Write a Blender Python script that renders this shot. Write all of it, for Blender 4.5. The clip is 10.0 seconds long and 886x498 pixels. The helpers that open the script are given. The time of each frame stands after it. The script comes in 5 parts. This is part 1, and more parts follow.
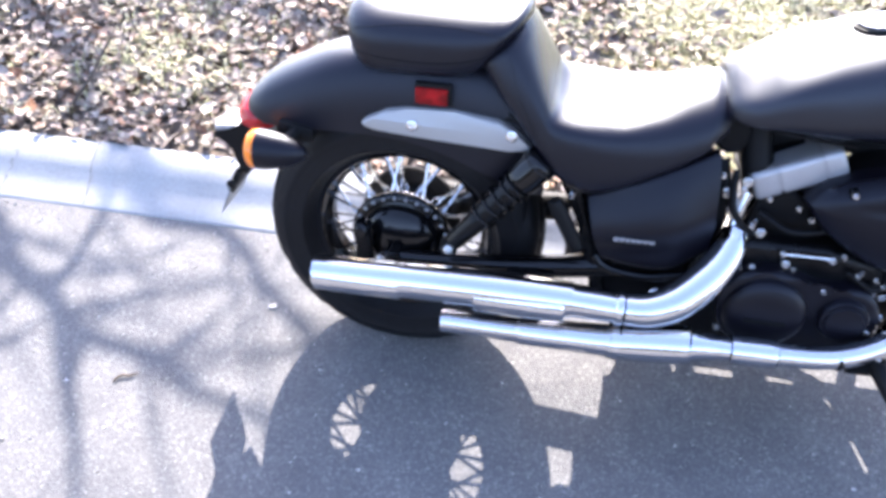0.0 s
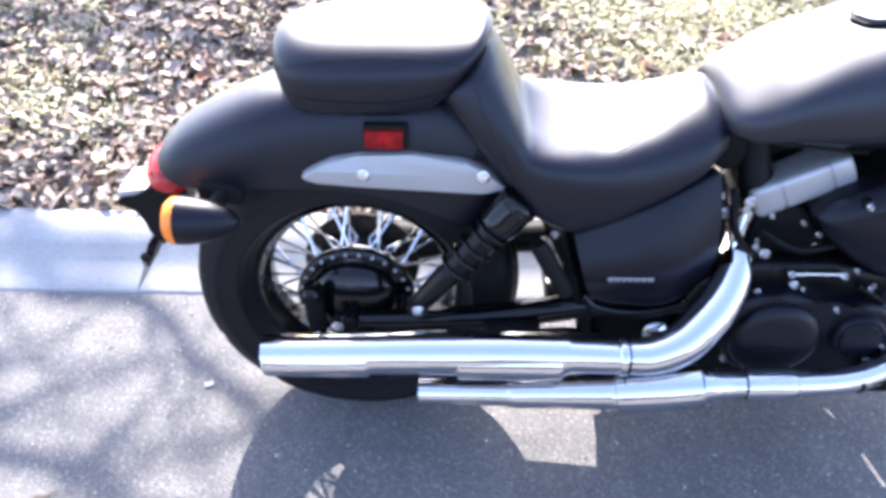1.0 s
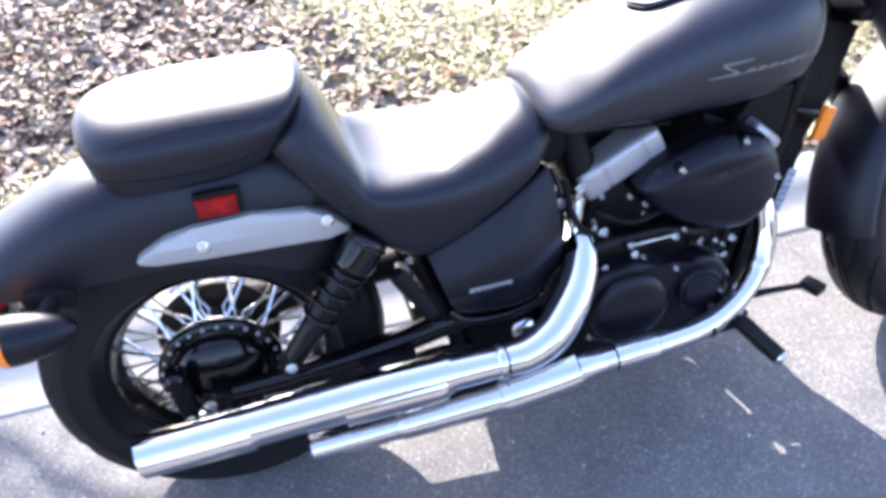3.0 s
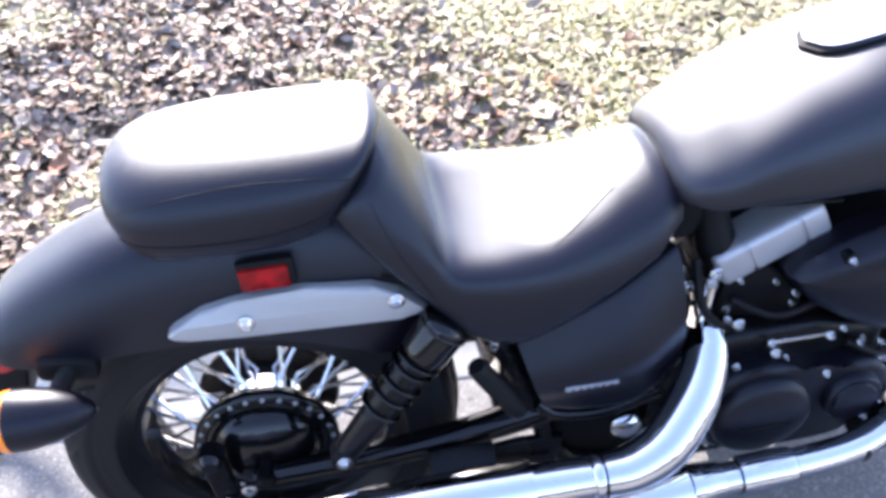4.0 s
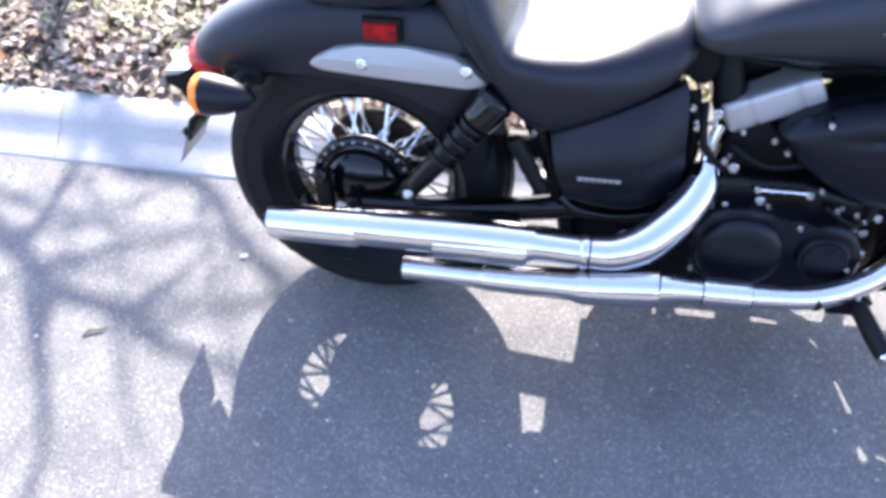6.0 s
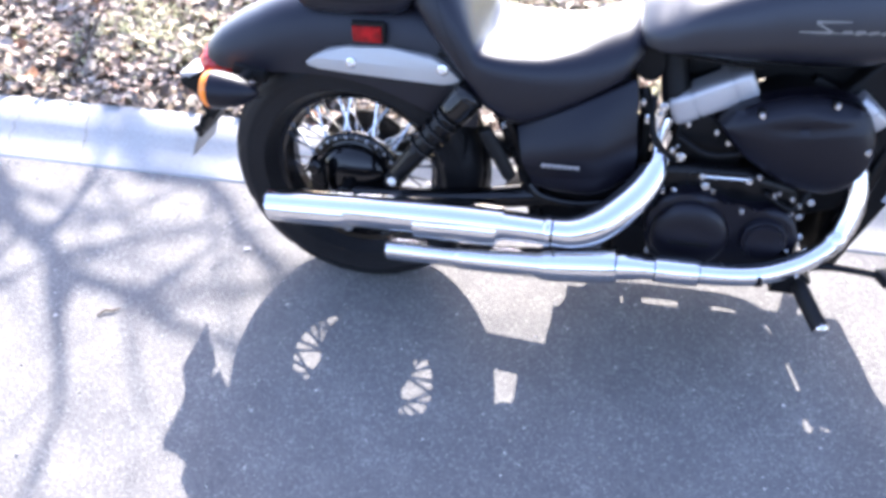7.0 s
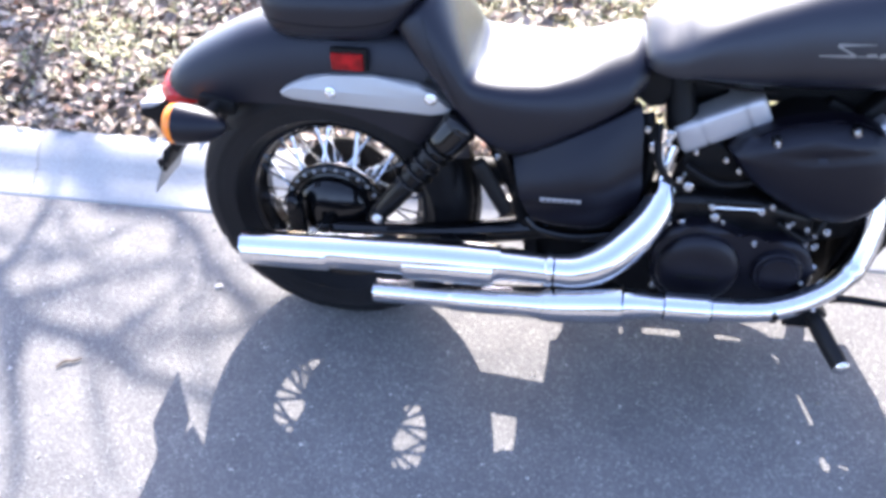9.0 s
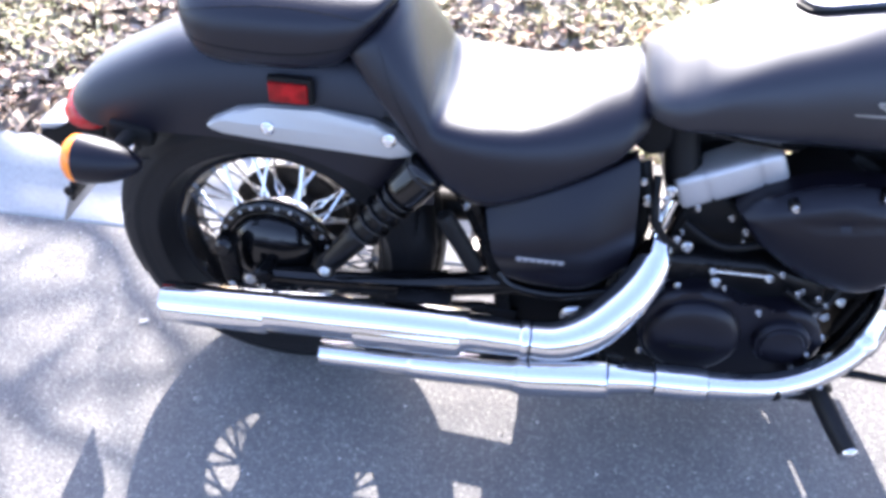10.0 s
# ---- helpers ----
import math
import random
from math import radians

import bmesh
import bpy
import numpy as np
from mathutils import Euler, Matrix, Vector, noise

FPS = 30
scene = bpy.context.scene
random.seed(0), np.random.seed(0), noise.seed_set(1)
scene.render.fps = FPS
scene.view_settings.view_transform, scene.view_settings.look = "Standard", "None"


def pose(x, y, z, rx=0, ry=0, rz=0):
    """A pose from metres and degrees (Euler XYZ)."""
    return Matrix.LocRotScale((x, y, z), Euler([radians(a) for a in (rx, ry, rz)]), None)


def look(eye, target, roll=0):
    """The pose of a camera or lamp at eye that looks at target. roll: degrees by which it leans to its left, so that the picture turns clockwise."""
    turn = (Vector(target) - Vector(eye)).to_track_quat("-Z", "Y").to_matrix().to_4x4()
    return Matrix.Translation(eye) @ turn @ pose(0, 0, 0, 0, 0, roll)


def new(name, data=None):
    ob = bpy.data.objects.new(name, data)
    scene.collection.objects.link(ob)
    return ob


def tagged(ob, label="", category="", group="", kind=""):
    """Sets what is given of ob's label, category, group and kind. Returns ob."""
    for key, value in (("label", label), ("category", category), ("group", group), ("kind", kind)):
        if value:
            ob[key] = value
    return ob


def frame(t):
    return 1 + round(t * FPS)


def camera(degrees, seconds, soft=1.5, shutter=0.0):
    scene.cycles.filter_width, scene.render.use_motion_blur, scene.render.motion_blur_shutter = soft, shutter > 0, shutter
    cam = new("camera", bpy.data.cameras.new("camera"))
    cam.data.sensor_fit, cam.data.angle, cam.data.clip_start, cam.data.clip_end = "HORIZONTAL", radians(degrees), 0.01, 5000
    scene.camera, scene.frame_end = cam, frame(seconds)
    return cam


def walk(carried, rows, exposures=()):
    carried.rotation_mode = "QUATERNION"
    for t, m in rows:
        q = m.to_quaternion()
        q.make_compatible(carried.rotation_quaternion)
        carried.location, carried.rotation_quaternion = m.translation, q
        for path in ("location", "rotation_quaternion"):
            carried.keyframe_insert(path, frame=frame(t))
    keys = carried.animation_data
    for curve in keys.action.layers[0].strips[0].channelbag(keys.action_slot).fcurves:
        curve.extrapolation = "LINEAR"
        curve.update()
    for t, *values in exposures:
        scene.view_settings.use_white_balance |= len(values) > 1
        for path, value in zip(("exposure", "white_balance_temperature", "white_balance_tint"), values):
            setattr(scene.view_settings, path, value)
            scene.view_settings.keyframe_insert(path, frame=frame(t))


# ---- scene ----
cam = camera(60.2, 10.0, soft=3.85)
PATH = [
    (0, (0.338, -1.276, 1.474), (0.058, 0.167, 0.118), 0.1),
    (0.2, (0.306, -1.233, 1.466), (0.063, 0.245, 0.085), -0.8),
    (0.5, (0.283, -1.111, 1.431), (0.020, 0.282, 0.021), -4.5),
    (0.7, (0.255, -1.082, 1.406), (0.065, 0.265, 0.105), -3.2),
    (1, (0.200, -1.042, 1.419), (0.156, 0.404, 0.039), -0.2),
    (1.2, (0.104, -1.033, 1.408), (0.190, 0.296, 0.143), 0.9),
    (1.5, (-0.004, -1.047, 1.423), (0.245, 0.386, 0.050), -0.0),
    (1.7, (-0.043, -1.036, 1.430), (0.296, 0.277, 0.165), 2.4),
    (2, (-0.012, -1.056, 1.447), (0.348, 0.370, 0.092), 0.0),
    (2.2, (0.028, -1.050, 1.446), (0.424, 0.395, 0.122), 0.2),
    (3.3, (0.213, -0.973, 1.423), (0.562, 0.454, 0.065), -3.2),
    (3.5, (0.218, -0.889, 1.406), (0.584, 0.553, 0.069), -2.5),
    (3.8, (0.224, -0.756, 1.388), (0.393, 0.429, 0.214), -5.7),
    (4, (0.233, -0.734, 1.388), (0.377, 0.689, -0.010), -4.2),
    (4.3, (0.263, -0.705, 1.413), (0.215, 0.463, 0.205), -6.4),
    (4.5, (0.312, -0.736, 1.420), (0.064, 0.599, -0.049), -8.3),
    (4.8, (0.369, -0.863, 1.409), (0.023, 0.289, 0.100), -8.1),
    (5, (0.408, -0.927, 1.405), (-0.070, 0.342, -0.065), -9.5),
    (5.3, (0.385, -1.022, 1.390), (-0.013, 0.203, 0.053), -6.6),
    (5.5, (0.376, -1.063, 1.426), (-0.010, 0.252, -0.031), -5.7),
    (5.7, (0.396, -1.120, 1.435), (0.084, 0.188, -0.046), -3.2),
    (6.8, (0.554, -1.370, 1.441), (0.216, 0.039, 0.062), -2.8),
    (7, (0.565, -1.399, 1.451), (0.197, 0.006, 0.076), -3.2),
    (7.2, (0.578, -1.424, 1.423), (0.106, 0.132, -0.058), -3.0),
    (7.5, (0.581, -1.430, 1.438), (0.170, -0.034, 0.066), -3.9),
    (7.8, (0.560, -1.437, 1.433), (0.277, 0.175, -0.053), -1.2),
    (8, (0.619, -1.425, 1.436), (0.361, 0.007, 0.064), -1.8),
    (8.2, (0.592, -1.421, 1.430), (0.326, 0.192, -0.051), -1.5),
    (8.5, (0.584, -1.383, 1.436), (0.314, 0.028, 0.044), -2.4),
    (8.8, (0.544, -1.332, 1.411), (0.230, 0.181, -0.035), -2.7),
    (9, (0.482, -1.259, 1.435), (0.203, 0.154, 0.048), -2.5),
    (9.2, (0.441, -1.219, 1.422), (0.159, 0.208, 0.019), -2.6),
    (9.5, (0.401, -1.128, 1.432), (0.215, 0.246, -0.009), -0.3),
    (9.8, (0.393, -1.057, 1.408), (0.298, 0.246, 0.037), 2.8),
    (10, (0.428, -0.973, 1.413), (0.275, 0.369, -0.062), 1.7),
]
walk(cam, [(t, look(eye, target, roll)) for t, eye, target, roll in PATH],
     exposures=[(0.0, 2.66, 6500, 23), (1.0, 2.65, 6500, 23), (2.0, 2.69, 6500, 23), (3.5, 2.66, 6500, 23), (5.5, 2.65, 6500, 23), (6.5, 2.7, 6500, 23), (7.2, 2.8, 6500, 23), (8.0, 2.8, 6500, 23), (8.6, 2.7, 6500, 23), (9.4, 2.72, 6500, 23), (10.0, 2.82, 6500, 23)])

# ---- light ----
SUN_FROM = Vector((-0.24, 1.25, 1.0)).normalized()
world = bpy.data.worlds.new("sky")
scene.world = world
world.use_nodes = True
wn = world.node_tree
sky = wn.nodes.new("ShaderNodeTexSky")
sky.sky_type = "NISHITA"
sky.sun_disc = False
sky.sun_elevation = math.asin(SUN_FROM.z)
sky.sun_rotation = math.atan2(SUN_FROM.x, SUN_FROM.y)
wn.links.new(sky.outputs["Color"], wn.nodes["Background"].inputs["Color"])
wn.nodes["Background"].inputs["Strength"].default_value = 0.15
sun_data = bpy.data.lights.new("sun", "SUN")
sun_data.energy = 3.8
sun_data.angle = radians(0.53)
sun_data.color = (1.0, 0.985, 0.875)
sun = new("sun", sun_data)
sun.matrix_world = look(SUN_FROM * 30, (0, 0, 0))


# ---- materials ----
def surface(name, dark, light, rough=0.5, metal=0.0, grain=60.0, patch=4.0, bump=0.05, rvar=0.1,
            coat=0.0, depth=0.01, spec=0.5):
    """Two-scale procedural surface between two colours, with fine relief."""
    m = bpy.data.materials.new(name)
    m.use_nodes = True
    nt = m.node_tree
    b = nt.nodes["Principled BSDF"]
    co = nt.nodes.new("ShaderNodeTexCoord")
    n1 = nt.nodes.new("ShaderNodeTexNoise")
    n1.inputs["Scale"].default_value, n1.inputs["Detail"].default_value = grain, 4
    n2 = nt.nodes.new("ShaderNodeTexNoise")
    n2.inputs["Scale"].default_value, n2.inputs["Detail"].default_value = patch, 5
    for n in (n1, n2):
        nt.links.new(co.outputs["Object"], n.inputs["Vector"])
    mix = nt.nodes.new("ShaderNodeMath")
    mix.operation = "MULTIPLY_ADD"
    nt.links.new(n1.outputs["Fac"], mix.inputs[0])
    mix.inputs[1].default_value = 0.5
    half = nt.nodes.new("ShaderNodeMath")
    half.operation = "MULTIPLY"
    half.inputs[1].default_value = 0.5
    nt.links.new(n2.outputs["Fac"], half.inputs[0])
    nt.links.new(half.outputs[0], mix.inputs[2])
    ramp = nt.nodes.new("ShaderNodeValToRGB")
    ramp.color_ramp.elements[0].position, ramp.color_ramp.elements[1].position = 0.32, 0.68
    ramp.color_ramp.elements[0].color = (*dark, 1)
    ramp.color_ramp.elements[1].color = (*light, 1)
    nt.links.new(mix.outputs[0], ramp.inputs["Fac"])
    nt.links.new(ramp.outputs["Color"], b.inputs["Base Color"])
    mr = nt.nodes.new("ShaderNodeMapRange")
    mr.inputs["To Min"].default_value, mr.inputs["To Max"].default_value = max(rough - rvar, 0.02), min(rough + rvar, 1)
    nt.links.new(n2.outputs["Fac"], mr.inputs["Value"])
    nt.links.new(mr.outputs[0], b.inputs["Roughness"])
    b.inputs["Metallic"].default_value = metal
    b.inputs["Coat Weight"].default_value = coat
    b.inputs["Specular IOR Level"].default_value = spec
    if bump:
        bp = nt.nodes.new("ShaderNodeBump")
        bp.inputs["Strength"].default_value, bp.inputs["Distance"].default_value = bump, depth
        nt.links.new(n1.outputs["Fac"], bp.inputs["Height"])
        nt.links.new(bp.outputs["Normal"], b.inputs["Normal"])
    return m


def satin(m, rough, ior):
    """A faintly blue satin film over a surface: one soft reflection with a clean edge, driven by Fresnel."""
    nt = m.node_tree
    b = nt.nodes["Principled BSDF"]
    b.inputs["Specular IOR Level"].default_value = 0.0
    gloss = nt.nodes.new("ShaderNodeBsdfGlossy")
    gloss.distribution = "BECKMANN"
    # this tint puts the sky's blue into the reflection's colour
    gloss.inputs["Color"].default_value = (0.88, 0.93, 1, 1)
    mr = b.inputs["Roughness"].links[0].from_node
    spread = mr.inputs["To Max"].default_value - mr.inputs["To Min"].default_value
    mr.inputs["To Min"].default_value, mr.inputs["To Max"].default_value = rough - spread / 2, rough + spread / 2
    nt.links.new(mr.outputs[0], gloss.inputs["Roughness"])
    fres = nt.nodes.new("ShaderNodeFresnel")
    fres.inputs["IOR"].default_value = ior
    mix = nt.nodes.new("ShaderNodeMixShader")
    nt.links.new(fres.outputs[0], mix.inputs[0])
    nt.links.new(b.outputs[0], mix.inputs[1])
    nt.links.new(gloss.outputs[0], mix.inputs[2])
    if b.inputs["Normal"].links:
        for node in (gloss, fres):
            nt.links.new(b.inputs["Normal"].links[0].from_socket, node.inputs["Normal"])
    nt.links.new(mix.outputs[0], nt.nodes["Material Output"].inputs["Surface"])


def palette(name, stops, rough=0.7, patchy=0.0):
    """A colour picked for each loose piece of a mesh from a row of colours."""
    m = bpy.data.materials.new(name)
    m.use_nodes = True
    nt = m.node_tree
    b = nt.nodes["Principled BSDF"]
    geo = nt.nodes.new("ShaderNodeNewGeometry")
    ramp = nt.nodes.new("ShaderNodeValToRGB")
    ramp.color_ramp.interpolation = "LINEAR"
    el = ramp.color_ramp.elements
    while len(el) < len(stops):
        el.new(0.5)
    for i, c in enumerate(stops):
        el[i].position = i / (len(stops) - 1)
        el[i].color = (*c, 1)
    nt.links.new(geo.outputs["Random Per Island"], ramp.inputs["Fac"])
    no = nt.nodes.new("ShaderNodeTexNoise")
    no.inputs["Scale"].default_value = 90
    mx = nt.nodes.new("ShaderNodeMix")
    mx.data_type, mx.blend_type = "RGBA", "MULTIPLY"
    mx.inputs["Factor"].default_value = 0.5
    nt.links.new(ramp.outputs["Color"], mx.inputs[6])
    nt.links.new(no.outputs["Color"], mx.inputs[7])
    stain = nt.nodes.new("ShaderNodeTexNoise")
    stain.inputs["Scale"].default_value, stain.inputs["Detail"].default_value = 5.5, 3
    co = nt.nodes.new("ShaderNodeTexCoord")
    nt.links.new(co.outputs["Object"], stain.inputs["Vector"])
    tone = nt.nodes.new("ShaderNodeMapRange")
    tone.inputs["From Min"].default_value, tone.inputs["From Max"].default_value = 0.36, 0.64
    tone.inputs["To Min"].default_value, tone.inputs["To Max"].default_value = 1 - patchy, 1 + 0.35 * patchy
    nt.links.new(stain.outputs["Fac"], tone.inputs["Value"])
    mul = nt.nodes.new("ShaderNodeVectorMath")
    mul.operation = "SCALE"
    nt.links.new(mx.outputs[2], mul.inputs[0])
    nt.links.new(tone.outputs[0], mul.inputs["Scale"])
    nt.links.new(mul.outputs[0], b.inputs["Base Color"])
    b.inputs["Roughness"].default_value = rough
    return m


def road_material():
    """Worn grey asphalt: pale and dark stone chips in a weathered binder, stains and hair cracks."""
    m = surface("asphalt", (0.087, 0.086, 0.088), (0.140, 0.138, 0.135), 0.85, 0, 9.0, 1.3, 0.0)
    nt = m.node_tree
    b = nt.nodes["Principled BSDF"]
    base = b.inputs["Base Color"].links[0].from_socket
    co = nt.nodes.new("ShaderNodeTexCoord")
    v = nt.nodes.new("ShaderNodeTexVoronoi")
    v.inputs["Scale"].default_value = 230
    nt.links.new(co.outputs["Object"], v.inputs["Vector"])
    chip = nt.nodes.new("ShaderNodeValToRGB")
    e = chip.color_ramp.elements
    e[0].position, e[0].color = 0.0, (0.7, 0.7, 0.71, 1)
    e[1].position, e[1].color = 1.0, (1.75, 1.72, 1.68, 1)
    e.new(0.45).color = (0.85, 0.85, 0.86, 1)
    e.new(0.86).color = (1.12, 1.12, 1.1, 1)
    sep = nt.nodes.new("ShaderNodeSeparateColor")
    nt.links.new(v.outputs["Color"], sep.inputs[0])
    nt.links.new(sep.outputs[0], chip.inputs["Fac"])
    mx = nt.nodes.new("ShaderNodeMix")
    mx.data_type, mx.blend_type = "RGBA", "MULTIPLY"
    mx.inputs["Factor"].default_value = 0.9
    nt.links.new(base, mx.inputs[6])
    nt.links.new(chip.outputs["Color"], mx.inputs[7])
    nt.links.new(mx.outputs[2], b.inputs["Base Color"])
    bp = nt.nodes.new("ShaderNodeBump")
    bp.inputs["Strength"].default_value, bp.inputs["Distance"].default_value = 0.55, 0.003
    nt.links.new(v.outputs["Distance"], bp.inputs["Height"])
    nt.links.new(bp.outputs["Normal"], b.inputs["Normal"])
    return m


M_ROAD = road_material()
M_KERB = surface("kerb_concrete", (0.27, 0.268, 0.26), (0.38, 0.375, 0.365), 0.85, 0, 120, 5, 0.25, depth=0.003)
M_CRACK = surface("crack_dirt", (0.05, 0.047, 0.04), (0.10, 0.09, 0.075), 0.95, 0, 80, 10, 0.1)
M_SOIL = surface("soil", (0.05, 0.038, 0.030), (0.14, 0.11, 0.08), 0.95, 0, 40, 3, 0.5)


def thatch(m):
    """Dry straw colour where the grass grows, further along the verge."""
    nt = m.node_tree
    b = nt.nodes["Principled BSDF"]
    base = b.inputs["Base Color"].links[0].from_socket
    co, sep = nt.nodes.new("ShaderNodeTexCoord"), nt.nodes.new("ShaderNodeSeparateXYZ")
    nt.links.new(co.outputs["Object"], sep.inputs[0])
    mr = nt.nodes.new("ShaderNodeMapRange")
    mr.inputs["From Min"].default_value, mr.inputs["From Max"].default_value = 0.05, 0.65
    nt.links.new(sep.outputs["X"], mr.inputs["Value"])
    mx = nt.nodes.new("ShaderNodeMix")
    mx.data_type = "RGBA"
    mx.inputs[7].default_value = (0.38, 0.345, 0.20, 1)
    nt.links.new(mr.outputs[0], mx.inputs["Factor"])
    nt.links.new(base, mx.inputs[6])
    nt.links.new(mx.outputs[2], b.inputs["Base Color"])


thatch(M_SOIL)
M_PAINT = surface("satin_black_paint", (0.0042, 0.0037, 0.0066), (0.0060, 0.0053, 0.0092), 0.45, 0, 900, 3, 0.02, 0.03, depth=0.001, spec=0.5)
M_TANK = surface("satin_black_tank", (0.0042, 0.0037, 0.0066), (0.0060, 0.0053, 0.0092), 0.49, 0, 900, 3, 0.02, 0.03, depth=0.001, spec=0.62)
M_VINYL = surface("seat_vinyl", (0.0047, 0.0042, 0.0072), (0.0066, 0.0060, 0.0098), 0.46, 0, 700, 5, 0.14, 0.05, depth=0.0012, spec=0.58)
M_RUBBER = surface("tyre_rubber", (0.006, 0.006, 0.0068), (0.013, 0.0128, 0.0136), 0.44, 0, 220, 6, 0.1, 0.10, depth=0.002, spec=0.14)
M_BLACK = surface("gloss_black_metal", (0.0025, 0.0025, 0.003), (0.005, 0.005, 0.0055), 0.28, 0, 150, 5, 0.03, 0.07, depth=0.001, spec=0.18)
M_GLOSS = surface("polished_black_enamel", (0.0025, 0.0025, 0.003), (0.004, 0.004, 0.0045), 0.13, 0, 150, 5, 0.02, 0.05, depth=0.001, spec=0.34)
M_COVER = surface("matte_black_cover", (0.0043, 0.0038, 0.0064), (0.0062, 0.0056, 0.0088), 0.45, 0, 900, 4, 0.03, 0.03, depth=0.001, spec=0.32)
M_CASE = surface("black_engine_case", (0.0035, 0.0035, 0.004), (0.007, 0.007, 0.0075), 0.48, 0, 300, 6, 0.08, 0.06, depth=0.001, spec=0.12)
M_PLASTIC = surface("black_plastic", (0.0045, 0.0045, 0.005), (0.009, 0.009, 0.009), 0.5, 0, 400, 6, 0.05, 0.06, depth=0.001, spec=0.12)
M_CHROME = surface("chrome", (0.63, 0.635, 0.655), (0.71, 0.715, 0.735), 0.04, 1.0, 200, 5, 0.0, 0.025)
M_STEEL = surface("zinc_plated_steel", (0.55, 0.55, 0.55), (0.72, 0.72, 0.72), 0.22, 1.0, 200, 9, 0.0, 0.08)
satin(M_PAINT, 0.46, 1.40)
satin(M_TANK, 0.49, 1.54)
satin(M_VINYL, 0.46, 1.42)
satin(M_COVER, 0.44, 1.34)
M_ALU = surface("satin_aluminium", (0.37, 0.37, 0.38), (0.44, 0.44, 0.45), 0.48, 0.7, 500, 6, 0.02, 0.05, depth=0.001)
M_STRUT = surface("silver_grey_paint", (0.30, 0.295, 0.285), (0.36, 0.355, 0.345), 0.40, 0.35, 600, 5, 0.02, 0.05, depth=0.001)
M_RED = surface("red_lens", (0.30, 0.008, 0.010), (0.48, 0.015, 0.018), 0.16, 0, 260, 30, 0.3, 0.05, depth=0.002)
M_REFLECT = surface("red_reflector", (0.10, 0.002, 0.003), (0.40, 0.007, 0.009), 0.16, 0, 60, 30, 0.5, 0.05, depth=0.003, spec=0.22)
M_AMBER = surface("amber_lens", (0.75, 0.16, 0.012), (0.95, 0.26, 0.02), 0.2, 0, 200, 20, 0.15, 0.05, depth=0.002)
M_PALE = surface("pale_plate", (0.20, 0.205, 0.21), (0.32, 0.325, 0.33), 0.4, 0, 90, 12, 0.05)
M_LABEL = surface("label_film", (0.26, 0.29, 0.36), (0.42, 0.45, 0.52), 0.35, 0, 60, 30, 0.0)
M_PRINT = surface("faded_print", (0.14, 0.15, 0.18), (0.20, 0.21, 0.25), 0.5, 0, 60, 30, 0.0)
M_BARK = surface("bark", (0.06, 0.05, 0.04), (0.16, 0.135, 0.11), 0.9, 0, 50, 4, 0.6)
M_TWIG = surface("dead_twig", (0.05, 0.037, 0.027), (0.12, 0.09, 0.065), 0.85, 0, 90, 9, 0.3)
M_LEAF = palette("dry_leaves", [(0.08, 0.052, 0.036), (0.22, 0.155, 0.11), (0.37, 0.285, 0.225), (0.46, 0.385, 0.325), (0.28, 0.21, 0.16),
                                (0.12, 0.085, 0.06), (0.39, 0.31, 0.245), (0.30, 0.13, 0.06), (0.56, 0.50, 0.44)], 0.6, 0.34)
M_GRASS = palette("pale_spring_grass", [(0.29, 0.29, 0.10), (0.43, 0.40, 0.19), (0.55, 0.50, 0.31), (0.62, 0.57, 0.40), (0.37, 0.365, 0.15), (0.66, 0.61, 0.46)], 0.7)
M_GRIT = palette("road_grit", [(0.12, 0.11, 0.10), (0.45, 0.43, 0.40), (0.66, 0.64, 0.6), (0.25, 0.22, 0.18)], 0.8)


# ---- mesh helpers ----
def part(name, bm, material, parent=None, label="", smooth=42):
    """One bmesh as one mesh object under a thing or a part."""
    me = bpy.data.meshes.new(name)
    bmesh.ops.recalc_face_normals(bm, faces=bm.faces[:])
    bm.to_mesh(me)
    bm.free()
    me.materials.append(material)
    for p in me.polygons:
        p.use_smooth = True
    me.set_sharp_from_angle(angle=radians(smooth))
    ob = new(name, me)
    if parent:
        ob.parent = parent
    if label:
        ob["label"] = label
    return ob


def spline(pts, n):
    """n points along a Catmull-Rom curve through pts, which may have any number of coordinates."""
    p = [np.array(q, float) for q in pts]
    p = [2 * p[0] - p[1]] + p + [2 * p[-1] - p[-2]]
    seg = [max(np.linalg.norm(p[i + 1] - p[i]), 1e-6) for i in range(1, len(p) - 2)]
    acc = np.concatenate([[0], np.cumsum(seg)])
    out = []
    for s in np.linspace(0, acc[-1], n):
        i = min(int(np.searchsorted(acc, s, "right")) - 1, len(seg) - 1)
        u = (s - acc[i]) / seg[i]
        a, b, c, d = p[i], p[i + 1], p[i + 2], p[i + 3]
        out.append(0.5 * (2 * b + (c - a) * u + (2 * a - 5 * b + 4 * c - d) * u * u + (3 * b - a - 3 * c + d) * u ** 3))
    return out


